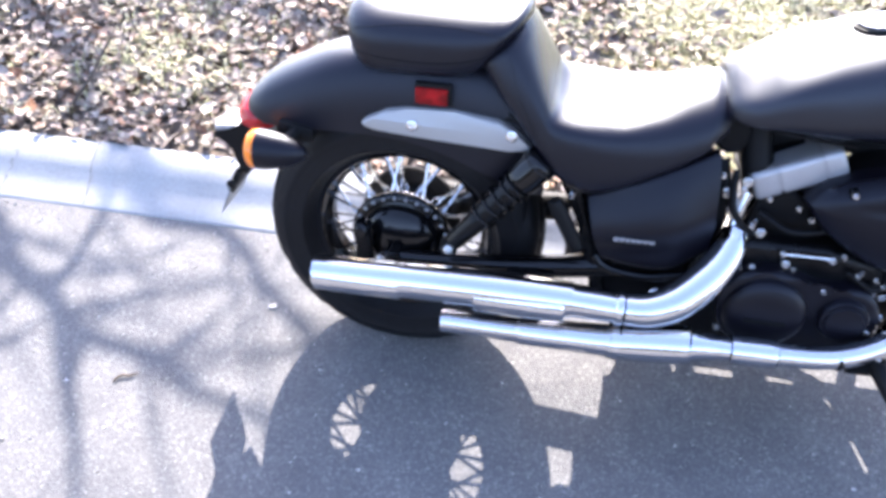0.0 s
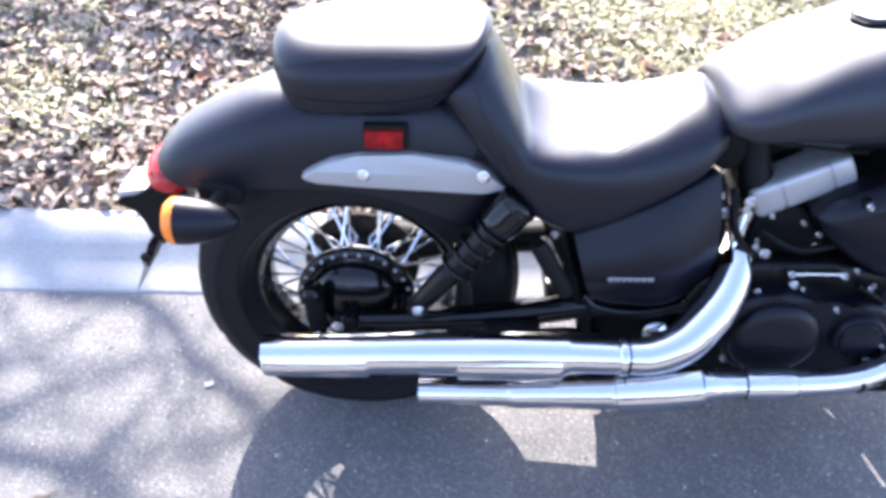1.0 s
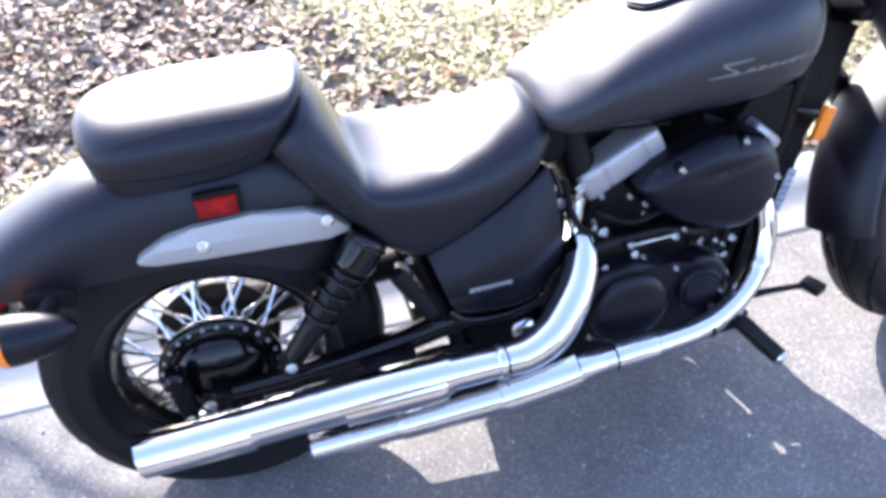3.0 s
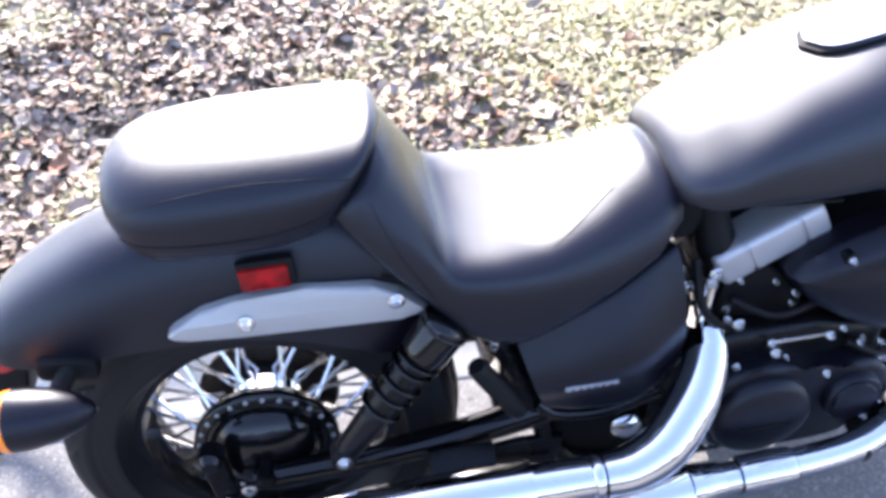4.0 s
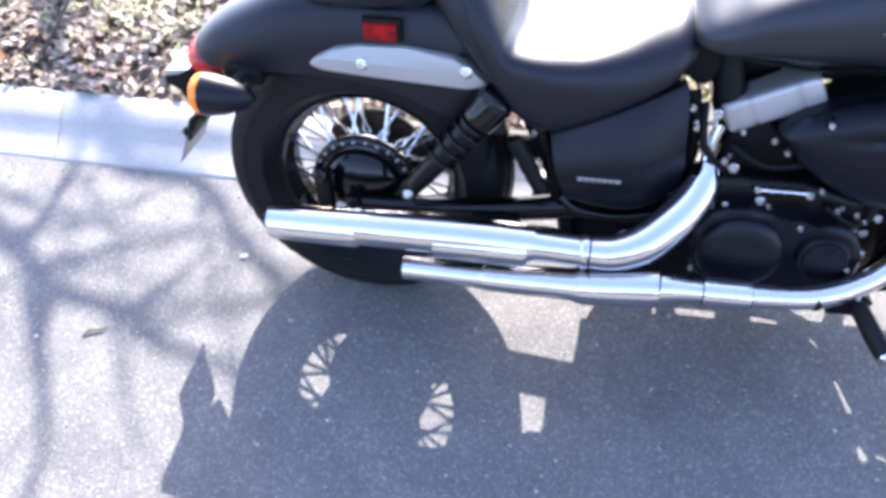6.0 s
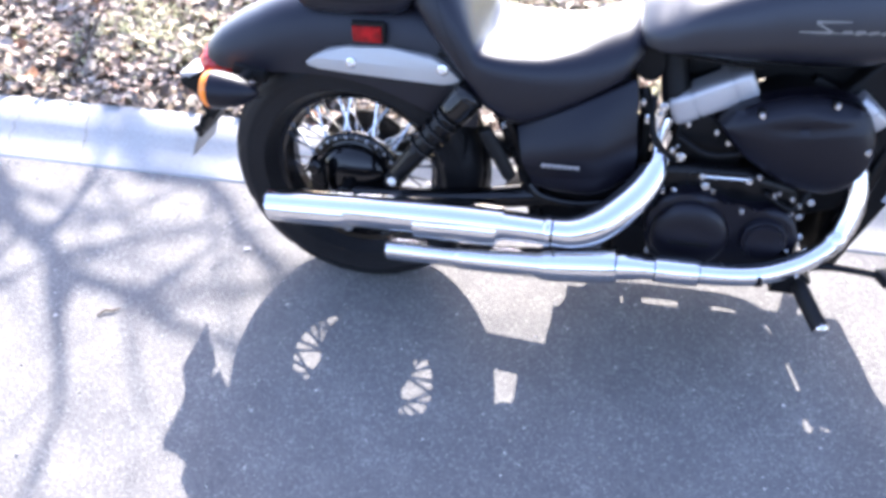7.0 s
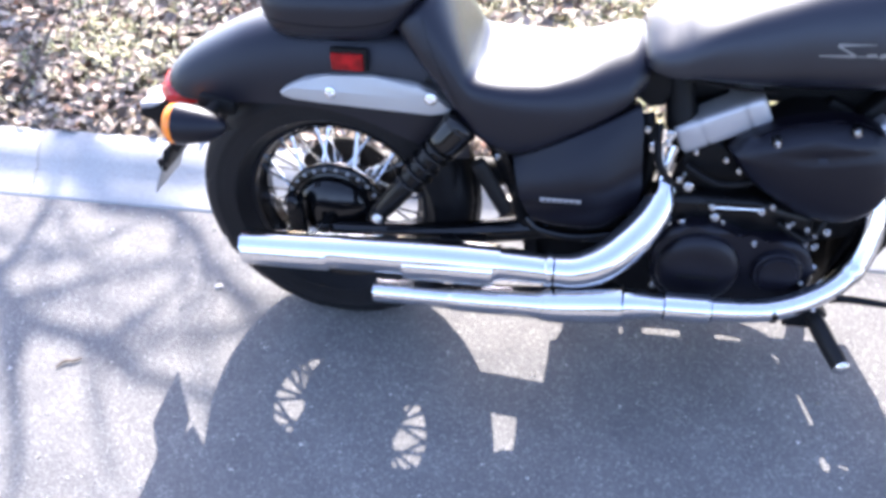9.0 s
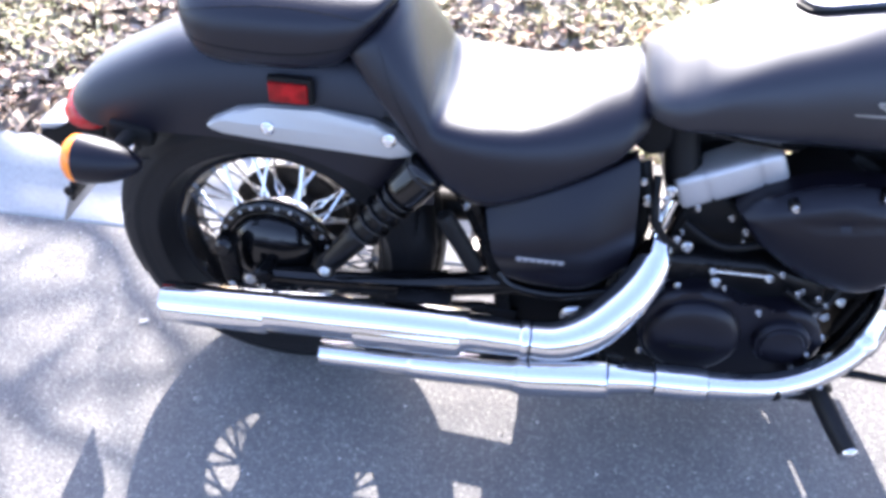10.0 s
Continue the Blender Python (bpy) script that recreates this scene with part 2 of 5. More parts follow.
def taut(pts, n):
    """n points along a curve through unevenly spaced pts, with no overshoot at the short steps."""
    p = [np.array(q, float) for q in pts]
    h = [max(np.linalg.norm(b - a), 1e-6) for a, b in zip(p, p[1:])]
    way = [(b - a) / k for a, b, k in zip(p, p[1:], h)]
    lean = [way[0]] + [(way[i - 1] * h[i] + way[i] * h[i - 1]) / (h[i - 1] + h[i]) for i in range(1, len(h))] + [way[-1]]
    acc = np.concatenate([[0], np.cumsum(h)])
    out = []
    for s in np.linspace(0, acc[-1], n):
        i = min(int(np.searchsorted(acc, s, "right")) - 1, len(h) - 1)
        u = (s - acc[i]) / h[i]
        out.append((2 * u ** 3 - 3 * u * u + 1) * p[i] + (u ** 3 - 2 * u * u + u) * h[i] * lean[i]
                   + (3 * u * u - 2 * u ** 3) * p[i + 1] + (u ** 3 - u * u) * h[i] * lean[i + 1])
    return out


def skin(bm, rings, closed=True, caps=True):
    """Faces between rings of points of one length."""
    vs = [[bm.verts.new(q) for q in r] for r in rings]
    k = len(rings[0])
    for a, b in zip(vs, vs[1:]):
        for i in range(k if closed else k - 1):
            j = (i + 1) % k
            bm.faces.new((a[i], a[j], b[j], b[i]))
    if caps and closed:
        bm.faces.new(vs[0][::-1])
        bm.faces.new(vs[-1])
    return vs


def tube(pts, r, seg=16, n=None, bm=None, caps=True, flat=1.0):
    """A round bar or pipe along a curve; r is one radius or one for each point."""
    bm = bm or bmesh.new()
    rs = list(r) if hasattr(r, "__len__") else [r] * len(pts)
    n = n or (2 if len(pts) == 2 else 7 * len(pts))
    c = spline([(*p, q) for p, q in zip(pts, rs)], n)
    rings, up = [], None
    for i in range(n):
        t = Vector(c[min(i + 1, n - 1)][:3] - c[max(i - 1, 0)][:3]).normalized()
        if up is None:
            up = Vector((0, 0, 1)) if abs(t.z) < 0.9 else Vector((1, 0, 0))
        side = t.cross(up).normalized()
        up = side.cross(t).normalized()
        o = Vector(c[i][:3])
        rings.append([o + (side * math.cos(a) * flat + up * math.sin(a)) * max(c[i][3], 1e-4)
                      for a in (2 * math.pi * k / seg for k in range(seg))])
    skin(bm, rings, True, caps)
    return bm


def lathe(profile, centre, seg=48, bm=None, close=False, axis="y"):
    """Turns (radius, offset) pairs round an axis through centre."""
    bm = bm or bmesh.new()
    rings = []
    prof = profile + [profile[0]] if close else profile
    for rad, off in prof:
        ring = []
        for k in range(seg):
            a = 2 * math.pi * k / seg
            u, v = rad * math.cos(a), rad * math.sin(a)
            d = {"y": (u, off, v), "x": (off, u, v), "z": (u, v, off)}[axis]
            ring.append(Vector(centre) + Vector(d))
        rings.append(ring)
    skin(bm, rings, True, not close)
    if close:
        bmesh.ops.remove_doubles(bm, verts=bm.verts[:], dist=1e-6)
    return bm


def block(c, size, bevel=0.004, rot=(0, 0, 0), bm=None, segs=2):
    """A box with rounded edges."""
    bm = bm or bmesh.new()
    made = bmesh.ops.create_cube(bm, size=1.0)["verts"]
    bmesh.ops.transform(bm, matrix=pose(*c, *rot) @ Matrix.Diagonal((*size, 1)), verts=made)
    if bevel:
        edges = list({e for v in made for e in v.link_edges})
        bmesh.ops.bevel(bm, geom=edges, offset=bevel, segments=segs, profile=0.6, affect="EDGES")
    return bm


def plate(outline, y0, y1, bevel=0.004, round_n=0, bm=None):
    """A plate in the x-z plane between two offsets; round_n: smooth the outline to so many points."""
    bm = bm or bmesh.new()
    pts = outline
    if round_n:
        pts = [tuple(q) for q in spline(outline + [outline[0]], round_n + 1)][:-1]
    a = [bm.verts.new((x, y0, z)) for x, z in pts]
    b = [bm.verts.new((x, y1, z)) for x, z in pts]
    f0, f1 = bm.faces.new(a), bm.faces.new(b[::-1])
    k = len(pts)
    for i in range(k):
        bm.faces.new((a[i], b[i], b[(i + 1) % k], a[(i + 1) % k]))
    if bevel:
        bmesh.ops.bevel(bm, geom=list(f0.edges) + list(f1.edges), offset=bevel, segments=3, profile=0.6, affect="EDGES")
    return bm


def sheet(curves, across=12, along=28, thick=0.006):
    """A smooth curved panel through a row of curves of equal point count, given a thickness."""
    bm = bmesh.new()
    grid = [spline(c, along) for c in curves]
    cols = [taut([g[j] for g in grid], across) for j in range(along)]
    rows = [[Vector(cols[j][i]) for j in range(along)] for i in range(across)]
    skin(bm, rows, False, False)
    bmesh.ops.recalc_face_normals(bm, faces=bm.faces[:])
    bmesh.ops.solidify(bm, geom=bm.faces[:], thickness=thick)
    return bm


def oval(lo, up, hw, n_top=2.6, n_bot=3.5, mid=0.45, seg=40):
    """A closed cross-section in the slanted plane from the point lo to up (x, z), of half width hw."""
    ring = []
    for k in range(seg):
        a = 2 * math.pi * k / seg
        c, s = math.cos(a), math.sin(a)
        n = n_top if s >= 0 else n_bot
        y = hw * math.copysign(abs(c) ** (2 / n), c)
        e = math.copysign(abs(s) ** (2 / n), s)
        f = mid + (1 - mid) * e if s >= 0 else mid + mid * e
        ring.append(Vector((lo[0] + (up[0] - lo[0]) * f, y, lo[1] + (up[1] - lo[1]) * f)))
    return ring


def bolt(p, r=0.007, axis="y", out=-1, parent=None, mat=None, name="bolt"):
    """A flanged hex bolt head standing out from p."""
    bm = lathe([(r * 1.35, 0), (r * 1.35, out * 0.002), (r * 1.2, out * 0.003)], p, 18, axis=axis)
    lathe([(r, out * 0.003), (r, out * 0.007), (r * 0.8, out * 0.0085), (r * 0.35, out * 0.0085), (r * 0.3, out * 0.006)], p, 6, bm, axis=axis)
    return part(name, bm, mat or M_STEEL, parent)


# ---- ground ----
def wide(name, xs, ys, height, material, label, category):
    bm = bmesh.new()
    skin(bm, [[Vector((x, y, height(x, y))) for x in xs] for y in ys], False, False)
    return tagged(part(name, bm, material), label, category, kind="structure")


far = [-300, -60, -15, -6]
fine = [round(-4 + 0.1 * i, 3) for i in range(91)]
xs = far + fine + [8, 15, 60, 300]


def verge_height(x, y):
    rise = 0.02 * min(max(y - 0.45, 0), 3.0)
    return 0.082 + rise + 0.022 * noise.noise((x * 1.7, y * 1.7, 0.3)) * min(max((y - 0.45) * 4, 0), 1)


wide("road", [-300, -60, -10, -2, 0, 2, 10, 60, 300], [-300, -60, -10, -2, -1, 0, 0.30], lambda x, y: 0.0, M_ROAD,
     "worn pale grey asphalt road with small stones", "road")
wide("verge_ground", xs, [0.44 + 0.1 * i for i in range(40)] + [5, 8, 20, 60, 300], verge_height, M_SOIL,
     "dark soil of the roadside verge under leaves", "ground")

kerb_profile = [(0.262, -0.05), (0.262, 0.001), (0.270, 0.006), (0.290, 0.013), (0.318, 0.025), (0.345, 0.040), (0.372, 0.062), (0.398, 0.080), (0.430, 0.091),
                (0.462, 0.098), (0.474, 0.094), (0.478, 0.05), (0.478, -0.05)]
kerb_bm = bmesh.new()
kxs = [-120, -30, -8] + [-3 + 0.12 * i for i in range(60)] + [12, 40, 120]
skin(kerb_bm, [[Vector((x, y + 0.003 * noise.noise((x * 2, y * 9, 1)), z + 0.0025 * noise.noise((x * 3, y * 7, 5)))) for y, z in kerb_profile]
               for x in kxs])
kerb = tagged(part("kerb", kerb_bm, M_KERB, smooth=60), "pale concrete kerb with a rounded nose and cracks", "kerb", kind="structure")


def kerb_crack(x0, drift, seedv):
    """A wandering hair crack across the kerb's top, as a thin ribbon of dirt."""
    bm = bmesh.new()
    pts = spline([(y, z) for y, z in kerb_profile[2:10]], 22)
    l, r = [], []
    for i, (y, z) in enumerate(pts):
        x = x0 + drift * i / 21 + 0.012 * noise.noise((i * 0.5, seedv, 2.0))
        w = 0.0010 + 0.0009 * noise.noise((i * 0.9, seedv, 7.0))
        l.append(Vector((x - w, y - 0.0006, z + 0.0035)))
        r.append(Vector((x + w, y - 0.0006, z + 0.0035)))
    skin(bm, [l, r], False, False)
    bmesh.ops.solidify(bm, geom=bm.faces[:], thickness=0.003)
    return part("crack", bm, M_CRACK, kerb, "dark hair crack")


kerb_crack(-1.36, 0.03, 1.0)
kerb_crack(-1.07, -0.02, 4.0)
kerb_crack(1.66, 0.02, 8.0)


def litter(count, seedv, x0, x1, y0, y1, size, density):
    """Dry curled leaves, strewn: each a small bent blade of six faces."""
    rng = np.random.default_rng(seedv)
    verts, faces = [], []
    while len(faces) < count * 6:
        x, y = rng.uniform(x0, x1), rng.uniform(y0, y1)
        if rng.random() > density(x, y):
            continue
        s = size * rng.lognormal(0, 0.32)
        w = s * rng.uniform(0.45, 0.85)
        curl, fold = rng.normal(0, 0.5), rng.uniform(0.1, 0.9)
        m = Euler((rng.normal(0, 0.36), rng.normal(0, 0.36), rng.uniform(0, 6.28))).to_matrix()
        z = verge_height(x, y) + rng.uniform(0.004, 0.034)
        base = len(verts)
        for u, v in ((-1, 0), (-0.35, -0.85), (-0.35, 0), (-0.35, 0.85), (0.4, -0.75), (0.4, 0), (0.4, 0.75), (1, 0)):
            p = Vector((u * s * 0.5, v * w * 0.5, s * (curl * 0.3 * u * u + 0.3 * fold * abs(v) * 0.8)))
            p = m @ p
            verts.append((x + p.x, y + p.y, max(z + p.z, verge_height(x, y) + 0.001)))
        for f in ((0, 1, 2), (0, 2, 3), (1, 4, 5, 2), (2, 5, 6, 3), (4, 7, 5), (5, 7, 6)):
            faces.append([base + i for i in f])
    me = bpy.data.meshes.new("leaf_litter")
    me.from_pydata(verts, [], faces)
    me.materials.append(M_LEAF)
    return new("leaf_litter", me)


def grassy(x, y):
    """How much grass grows at a place of the verge: thin among the leaves, thick further on."""
    n = noise.noise((x * 1.1, y * 1.3, 9.0)) + 0.5 * noise.noise((x * 3.1, y * 3.3, 4.0))
    patch = 0.22 * math.exp(-((x + 1.1) ** 2 + (y - 1.0) ** 2) / 0.12)
    return min(max(-0.12 + 0.58 * n + patch + 0.74 * min(max((x + 0.2 * (y - 0.9) - 0.24) / 0.65, 0), 1), 0.012), 0.92)


tagged(litter(40000, 3, -2.9, 3.6, 0.475, 3.3, 0.037, lambda x, y: min(1, 1.12 - 0.92 * grassy(x, y)) * min(max(0.8 + 0.6 * noise.noise((x * 4.2, y * 4.2, 6.0)), 0.5), 1)),
       "dry brown and bleached fallen leaves covering the verge", "leaf litter", kind="stuff")


tagged(litter(16000, 31, -9.0, 9.0, 0.47, 8.0, 0.055, lambda x, y: 0.0 if -2.7 < x < 3.4 and y < 3.1 else 0.25 + 0.75 * math.exp(-((x / 5) ** 2 + (y / 5) ** 2))),
       "thinner dry brown leaves further along the verge", "leaf litter", kind="stuff")


def grass(count, seedv):
    rng = np.random.default_rng(seedv)
    verts, faces = [], []
    while len(faces) < count * 2:
        x, y = rng.uniform(-2.9, 3.6), 0.505 + 2.8 * rng.random() ** 1.1
        if rng.random() > grassy(x, y) * 1.15:
            continue
        cx, cy = x, y
        for _ in range(5):
            x, y = cx + rng.normal(0, 0.014), cy + abs(rng.normal(0, 0.014))
            h, a, lean = rng.uniform(0.02, 0.06), rng.uniform(0, 6.28), rng.uniform(0.3, 1.3)
            dx, dy, w = math.cos(a), math.sin(a), rng.uniform(0.0018, 0.0040)
            z = verge_height(x, y)
            b = len(verts)
            verts += [(x - dy * w, y + dx * w, z), (x + dy * w, y - dx * w, z),
                      (x + dx * h * lean * 0.4 - dy * w, y + dy * h * lean * 0.4 + dx * w, z + h * 0.7),
                      (x + dx * h * lean * 0.4 + dy * w, y + dy * h * lean * 0.4 - dx * w, z + h * 0.7),
                      (x + dx * h * lean, y + dy * h * lean, z + h * (1.05 - 0.35 * lean))]
            faces += [(b, b + 1, b + 3, b + 2), (b + 2, b + 3, b + 4)]
    me = bpy.data.meshes.new("grass")
    me.from_pydata(verts, [], faces)
    me.materials.append(M_GRASS)
    return new("grass", me)


tagged(grass(140000, 5), "sparse yellow-green early spring grass among leaves", "grass", kind="stuff")


def lone_leaves(count, seedv):
    """Larger curled leaves lying singly on top of the litter and along the kerb."""
    rng = np.random.default_rng(seedv)
    mats = [surface("russet_leaf", (0.20, 0.075, 0.03), (0.36, 0.16, 0.07), 0.6, 0, 70, 20, 0.2),
            surface("bleached_leaf", (0.34, 0.29, 0.22), (0.52, 0.47, 0.40), 0.6, 0, 70, 20, 0.2),
            surface("brown_leaf", (0.13, 0.085, 0.055), (0.25, 0.18, 0.12), 0.6, 0, 70, 20, 0.2)]
    meshes = []
    for k, mat in enumerate(mats):
        rows = []
        for i in range(9):
            u = i / 8
            w = 0.5 * math.sin(math.pi * min(u * 1.02, 1)) ** 0.8 * (0.85 + 0.25 * math.sin(7 * u + k)) + 0.004
            rows.append([Vector((u - 0.5, v * w * 0.62, 0.10 * (u - 0.5) ** 2 * (2 + k) + 0.20 * abs(v) * w + 0.03 * math.sin(9 * u + 2 * v))) for v in (-1, -0.5, 0, 0.5, 1)])
        bm = bmesh.new()
        skin(bm, rows, False, False)
        bmesh.ops.solidify(bm, geom=bm.faces[:], thickness=0.012)
        ob = part("dry_leaf", bm, mat)
        meshes.append((ob.data, ("russet dry leaf lying on the verge", "bleached dry leaf lying on the verge", "brown curled dry leaf lying on the verge")[k]))
        bpy.data.objects.remove(ob)
    for i in range(count):
        x = rng.uniform(-1.9, 2.2)
        y = rng.uniform(0.47, 0.62) if i % 3 else rng.uniform(0.6, 1.9)
        k = int(rng.choice(3, p=[0.34, 0.40, 0.26]))
        ob = new("dry_leaf", meshes[k][0])
        ob.matrix_basis = pose(x, y, verge_height(x, y) + 0.030, rng.normal(0, 16), rng.normal(0, 16), rng.uniform(0, 360)) @ Matrix.Scale(0.06 * rng.lognormal(0, 0.2), 4)
        tagged(ob, meshes[k][1], "leaf", "fallen leaves on the verge")


lone_leaves(70, 21)


def road_grit(count, seedv):
    """Loose stone chips and crumbs on the road."""
    rng = np.random.default_rng(seedv)
    verts, faces = [], []
    for _ in range(count):
        x = rng.uniform(-1.9, 2.2)
        y = 0.255 - abs(rng.normal(0, 0.06)) if rng.random() < 0.25 else rng.uniform(-1.3, 0.25)
        s = 0.0022 * rng.lognormal(0, 0.4)
        b = len(verts)
        verts += [(x + s * rng.uniform(0.7, 1.4), y, 0.3 * s), (x - s, y + s * rng.uniform(0.4, 1.2), 0.2 * s), (x - s * rng.uniform(0.3, 1), y - s, 0.3 * s),
                  (x, y, s * rng.uniform(0.7, 1.3)), (x, y, -0.3 * s)]
        faces += [(b, b + 1, b + 3), (b + 1, b + 2, b + 3), (b + 2, b, b + 3), (b + 1, b, b + 4), (b + 2, b + 1, b + 4), (b, b + 2, b + 4)]
    me = bpy.data.meshes.new("grit")
    me.from_pydata(verts, [], faces)
    me.materials.append(M_GRIT)
    return new("grit", me)


tagged(road_grit(2600, 8), "loose stone chips and crumbs on the asphalt", "grit", kind="stuff")

stick = part("twig", tube([(-0.650, -0.322, 0.004), (-0.637, -0.302, 0.007), (-0.617, -0.298, 0.006), (-0.601, -0.286, 0.005)], [0.0022, 0.0034, 0.0029, 0.0015], 8), M_TWIG)
tagged(stick, "small dry brown twig lying on the road", "twig")
scrap = part("scrap", block((-0.362, -0.016, 0.004), (0.019, 0.012, 0.003), 0.001, (4, 3, 25)), M_PALE)
tagged(scrap, "tiny pale bluish scrap lying on the asphalt", "scrap")
stalk = part("stalk", tube([(-1.30, 0.62, 0.09), (-1.24, 0.70, 0.17), (-1.20, 0.78, 0.25), (-1.18, 0.85, 0.30)], [0.006, 0.005, 0.004, 0.002], 8), M_TWIG)
tagged(stalk, "bleached dry plant stalk standing among fallen leaves", "stalk")


# ---- bare tree beside the road, whose limbs shade the asphalt ----
def bare_tree():
    root = new("bare_tree")
    root.location = (-4.6, 5.6, 0.14)
    rng = random.Random(11)
    trunk_top = (0.25, -0.2, 2.5)
    trunk = part("trunk", tube([(0, 0, -0.1), (0.02, 0, 0.5), (0.1, -0.1, 1.5), trunk_top, (0.2, 0.1, 5.0), (0.3, 0.2, 8.0)], [0.26, 0.2, 0.17, 0.15, 0.11, 0.03], 18), M_BARK, root)
    crown = bmesh.new()

    def lift(g, h):
        """A point of the limb that shades the ground at g, h metres up, seen from the trunk's foot."""
        k = h / SUN_FROM.z
        return (g[0] + SUN_FROM.x * k + 4.6, g[1] + SUN_FROM.y * k - 5.6, h - 0.14)

    def limb(start, ground, h, r0, twigs):
        hs = [h + 0.25 * i / max(len(ground) - 1, 1) for i in range(len(ground))]
        pts = ([start] if start else []) + [lift(g, q) for g, q in zip(ground, hs)]
        rr = [r0 * (1 - 0.72 * i / (len(pts) - 1)) for i in range(len(pts))]
        tube(pts, rr, 9, bm=crown)
        for _ in range(twigs):
            i = rng.randrange(len(pts) - 1)
            a, b = Vector(pts[i]), Vector(pts[i + 1])
            if start and i == 0:
                o = a.lerp(b, rng.uniform(0.75, 1))
            else:
                o = a.lerp(b, rng.random())
            d = (b - a).normalized() + Vector((rng.uniform(-1, 1), rng.uniform(-1, 1), rng.uniform(-0.6, 0.8)))
            ln = rng.uniform(0.25, 1.0)
            mid = o + d.normalized() * ln * 0.5 + Vector((rng.uniform(-.05, .05), rng.uniform(-.05, .05), 0.03))
            tube([o, mid, o + d.normalized() * ln], [rr[i] * 0.38, rr[i] * 0.26, 0.003], 6, bm=crown)

    limb(trunk_top, [(-1.9, 0.62), (-1.44, 0.26), (-1.28, 0.14), (-1.13, 0.0), (-0.97, -0.08), (-0.88, -0.15), (-0.78, -0.20), (-0.66, -0.22), (-0.56, -0.24), (-0.43, -0.31), (-0.20, -0.36)], 2.7, 0.042, 14)
    limb(None, [(-0.89, -0.15), (-0.81, -0.28), (-0.73, -0.38), (-0.67, -0.46), (-0.58, -0.62), (-0.52, -0.85)], 2.7, 0.024, 6)
    limb(None, [(-1.30, -0.62), (-1.12, -0.44), (-1.02, -0.31), (-0.96, -0.22), (-0.90, -0.15)], 2.7, 0.020, 6)
    limb(None, [(-0.97, -0.08), (-0.97, 0.09), (-0.99, 0.26), (-1.02, 0.48)], 2.8, 0.020, 6)
    limb(trunk_top, [(-1.6, 0.95), (-1.2, 0.50), (-0.84, 0.27), (-0.73, 0.26), (-0.61, 0.24), (-0.50, 0.16), (-0.42, 0.06), (-0.32, -0.03), (-0.23, -0.11), (-0.05, -0.25)], 3.0, 0.036, 16)
    limb(None, [(-0.56, -0.24), (-0.55, -0.18), (-0.50, -0.09), (-0.45, 0.02)], 2.8, 0.018, 4)
    limb(None, [(-0.88, -0.13), (-0.78, -0.08), (-0.69, -0.02), (-0.60, -0.01), (-0.48, 0.07)], 2.9, 0.017, 8)
    limb(trunk_top, [(-2.2, 1.6), (-1.6, 1.45), (-0.9, 1.2), (-0.2, 1.1), (0.5, 0.7)], 3.6, 0.05, 26)
    limb(trunk_top, [(-2.4, 2.4), (-1.4, 2.3), (-0.4, 2.2), (0.6, 2.0), (1.6, 1.3)], 3.9, 0.05, 26)
    limb(trunk_top, [(-2.6, -0.3), (-1.9, -0.5), (-1.3, -0.85), (-0.9, -1.2)], 3.0, 0.040, 12)
    part("limb", crown, M_BARK, root)
    return tagged(root, "leafless tree with grey-brown bark beside the road", "tree")


bare_tree()

# unseen dark backdrop added across the road behind the camera: closes the horizon, darkens reflections
back_bm = bmesh.new()
cols = [(-90 + 1.0 * i) for i in range(181)]
skin(back_bm, [[Vector((x, -16 - 0.004 * x * x, -0.2)) for x in cols],
               [Vector((x, -16.6 - 0.004 * x * x, 3.9 + 1.8 * noise.noise((x * 0.11, 2, 3)) + 1.5 * noise.noise((x * 0.37, 7, 1)))) for x in cols]], False, False)
tagged(part("backdrop", back_bm, surface("dark_backdrop", (0.008, 0.01, 0.008), (0.035, 0.035, 0.028), 0.95, 0, 3.0, 0.4, 0)),
       "unseen dull dark backdrop added across the road to darken reflections", "woods", kind="structure")


# ---- motorcycle ----
LEAN = -6.5
bike = new("motorcycle")
bike.matrix_basis = pose(0, 0, 0, LEAN, 0, 0)
tagged(bike, "satin black cruiser motorcycle with chrome exhausts, leaning on its stand", "motorcycle")


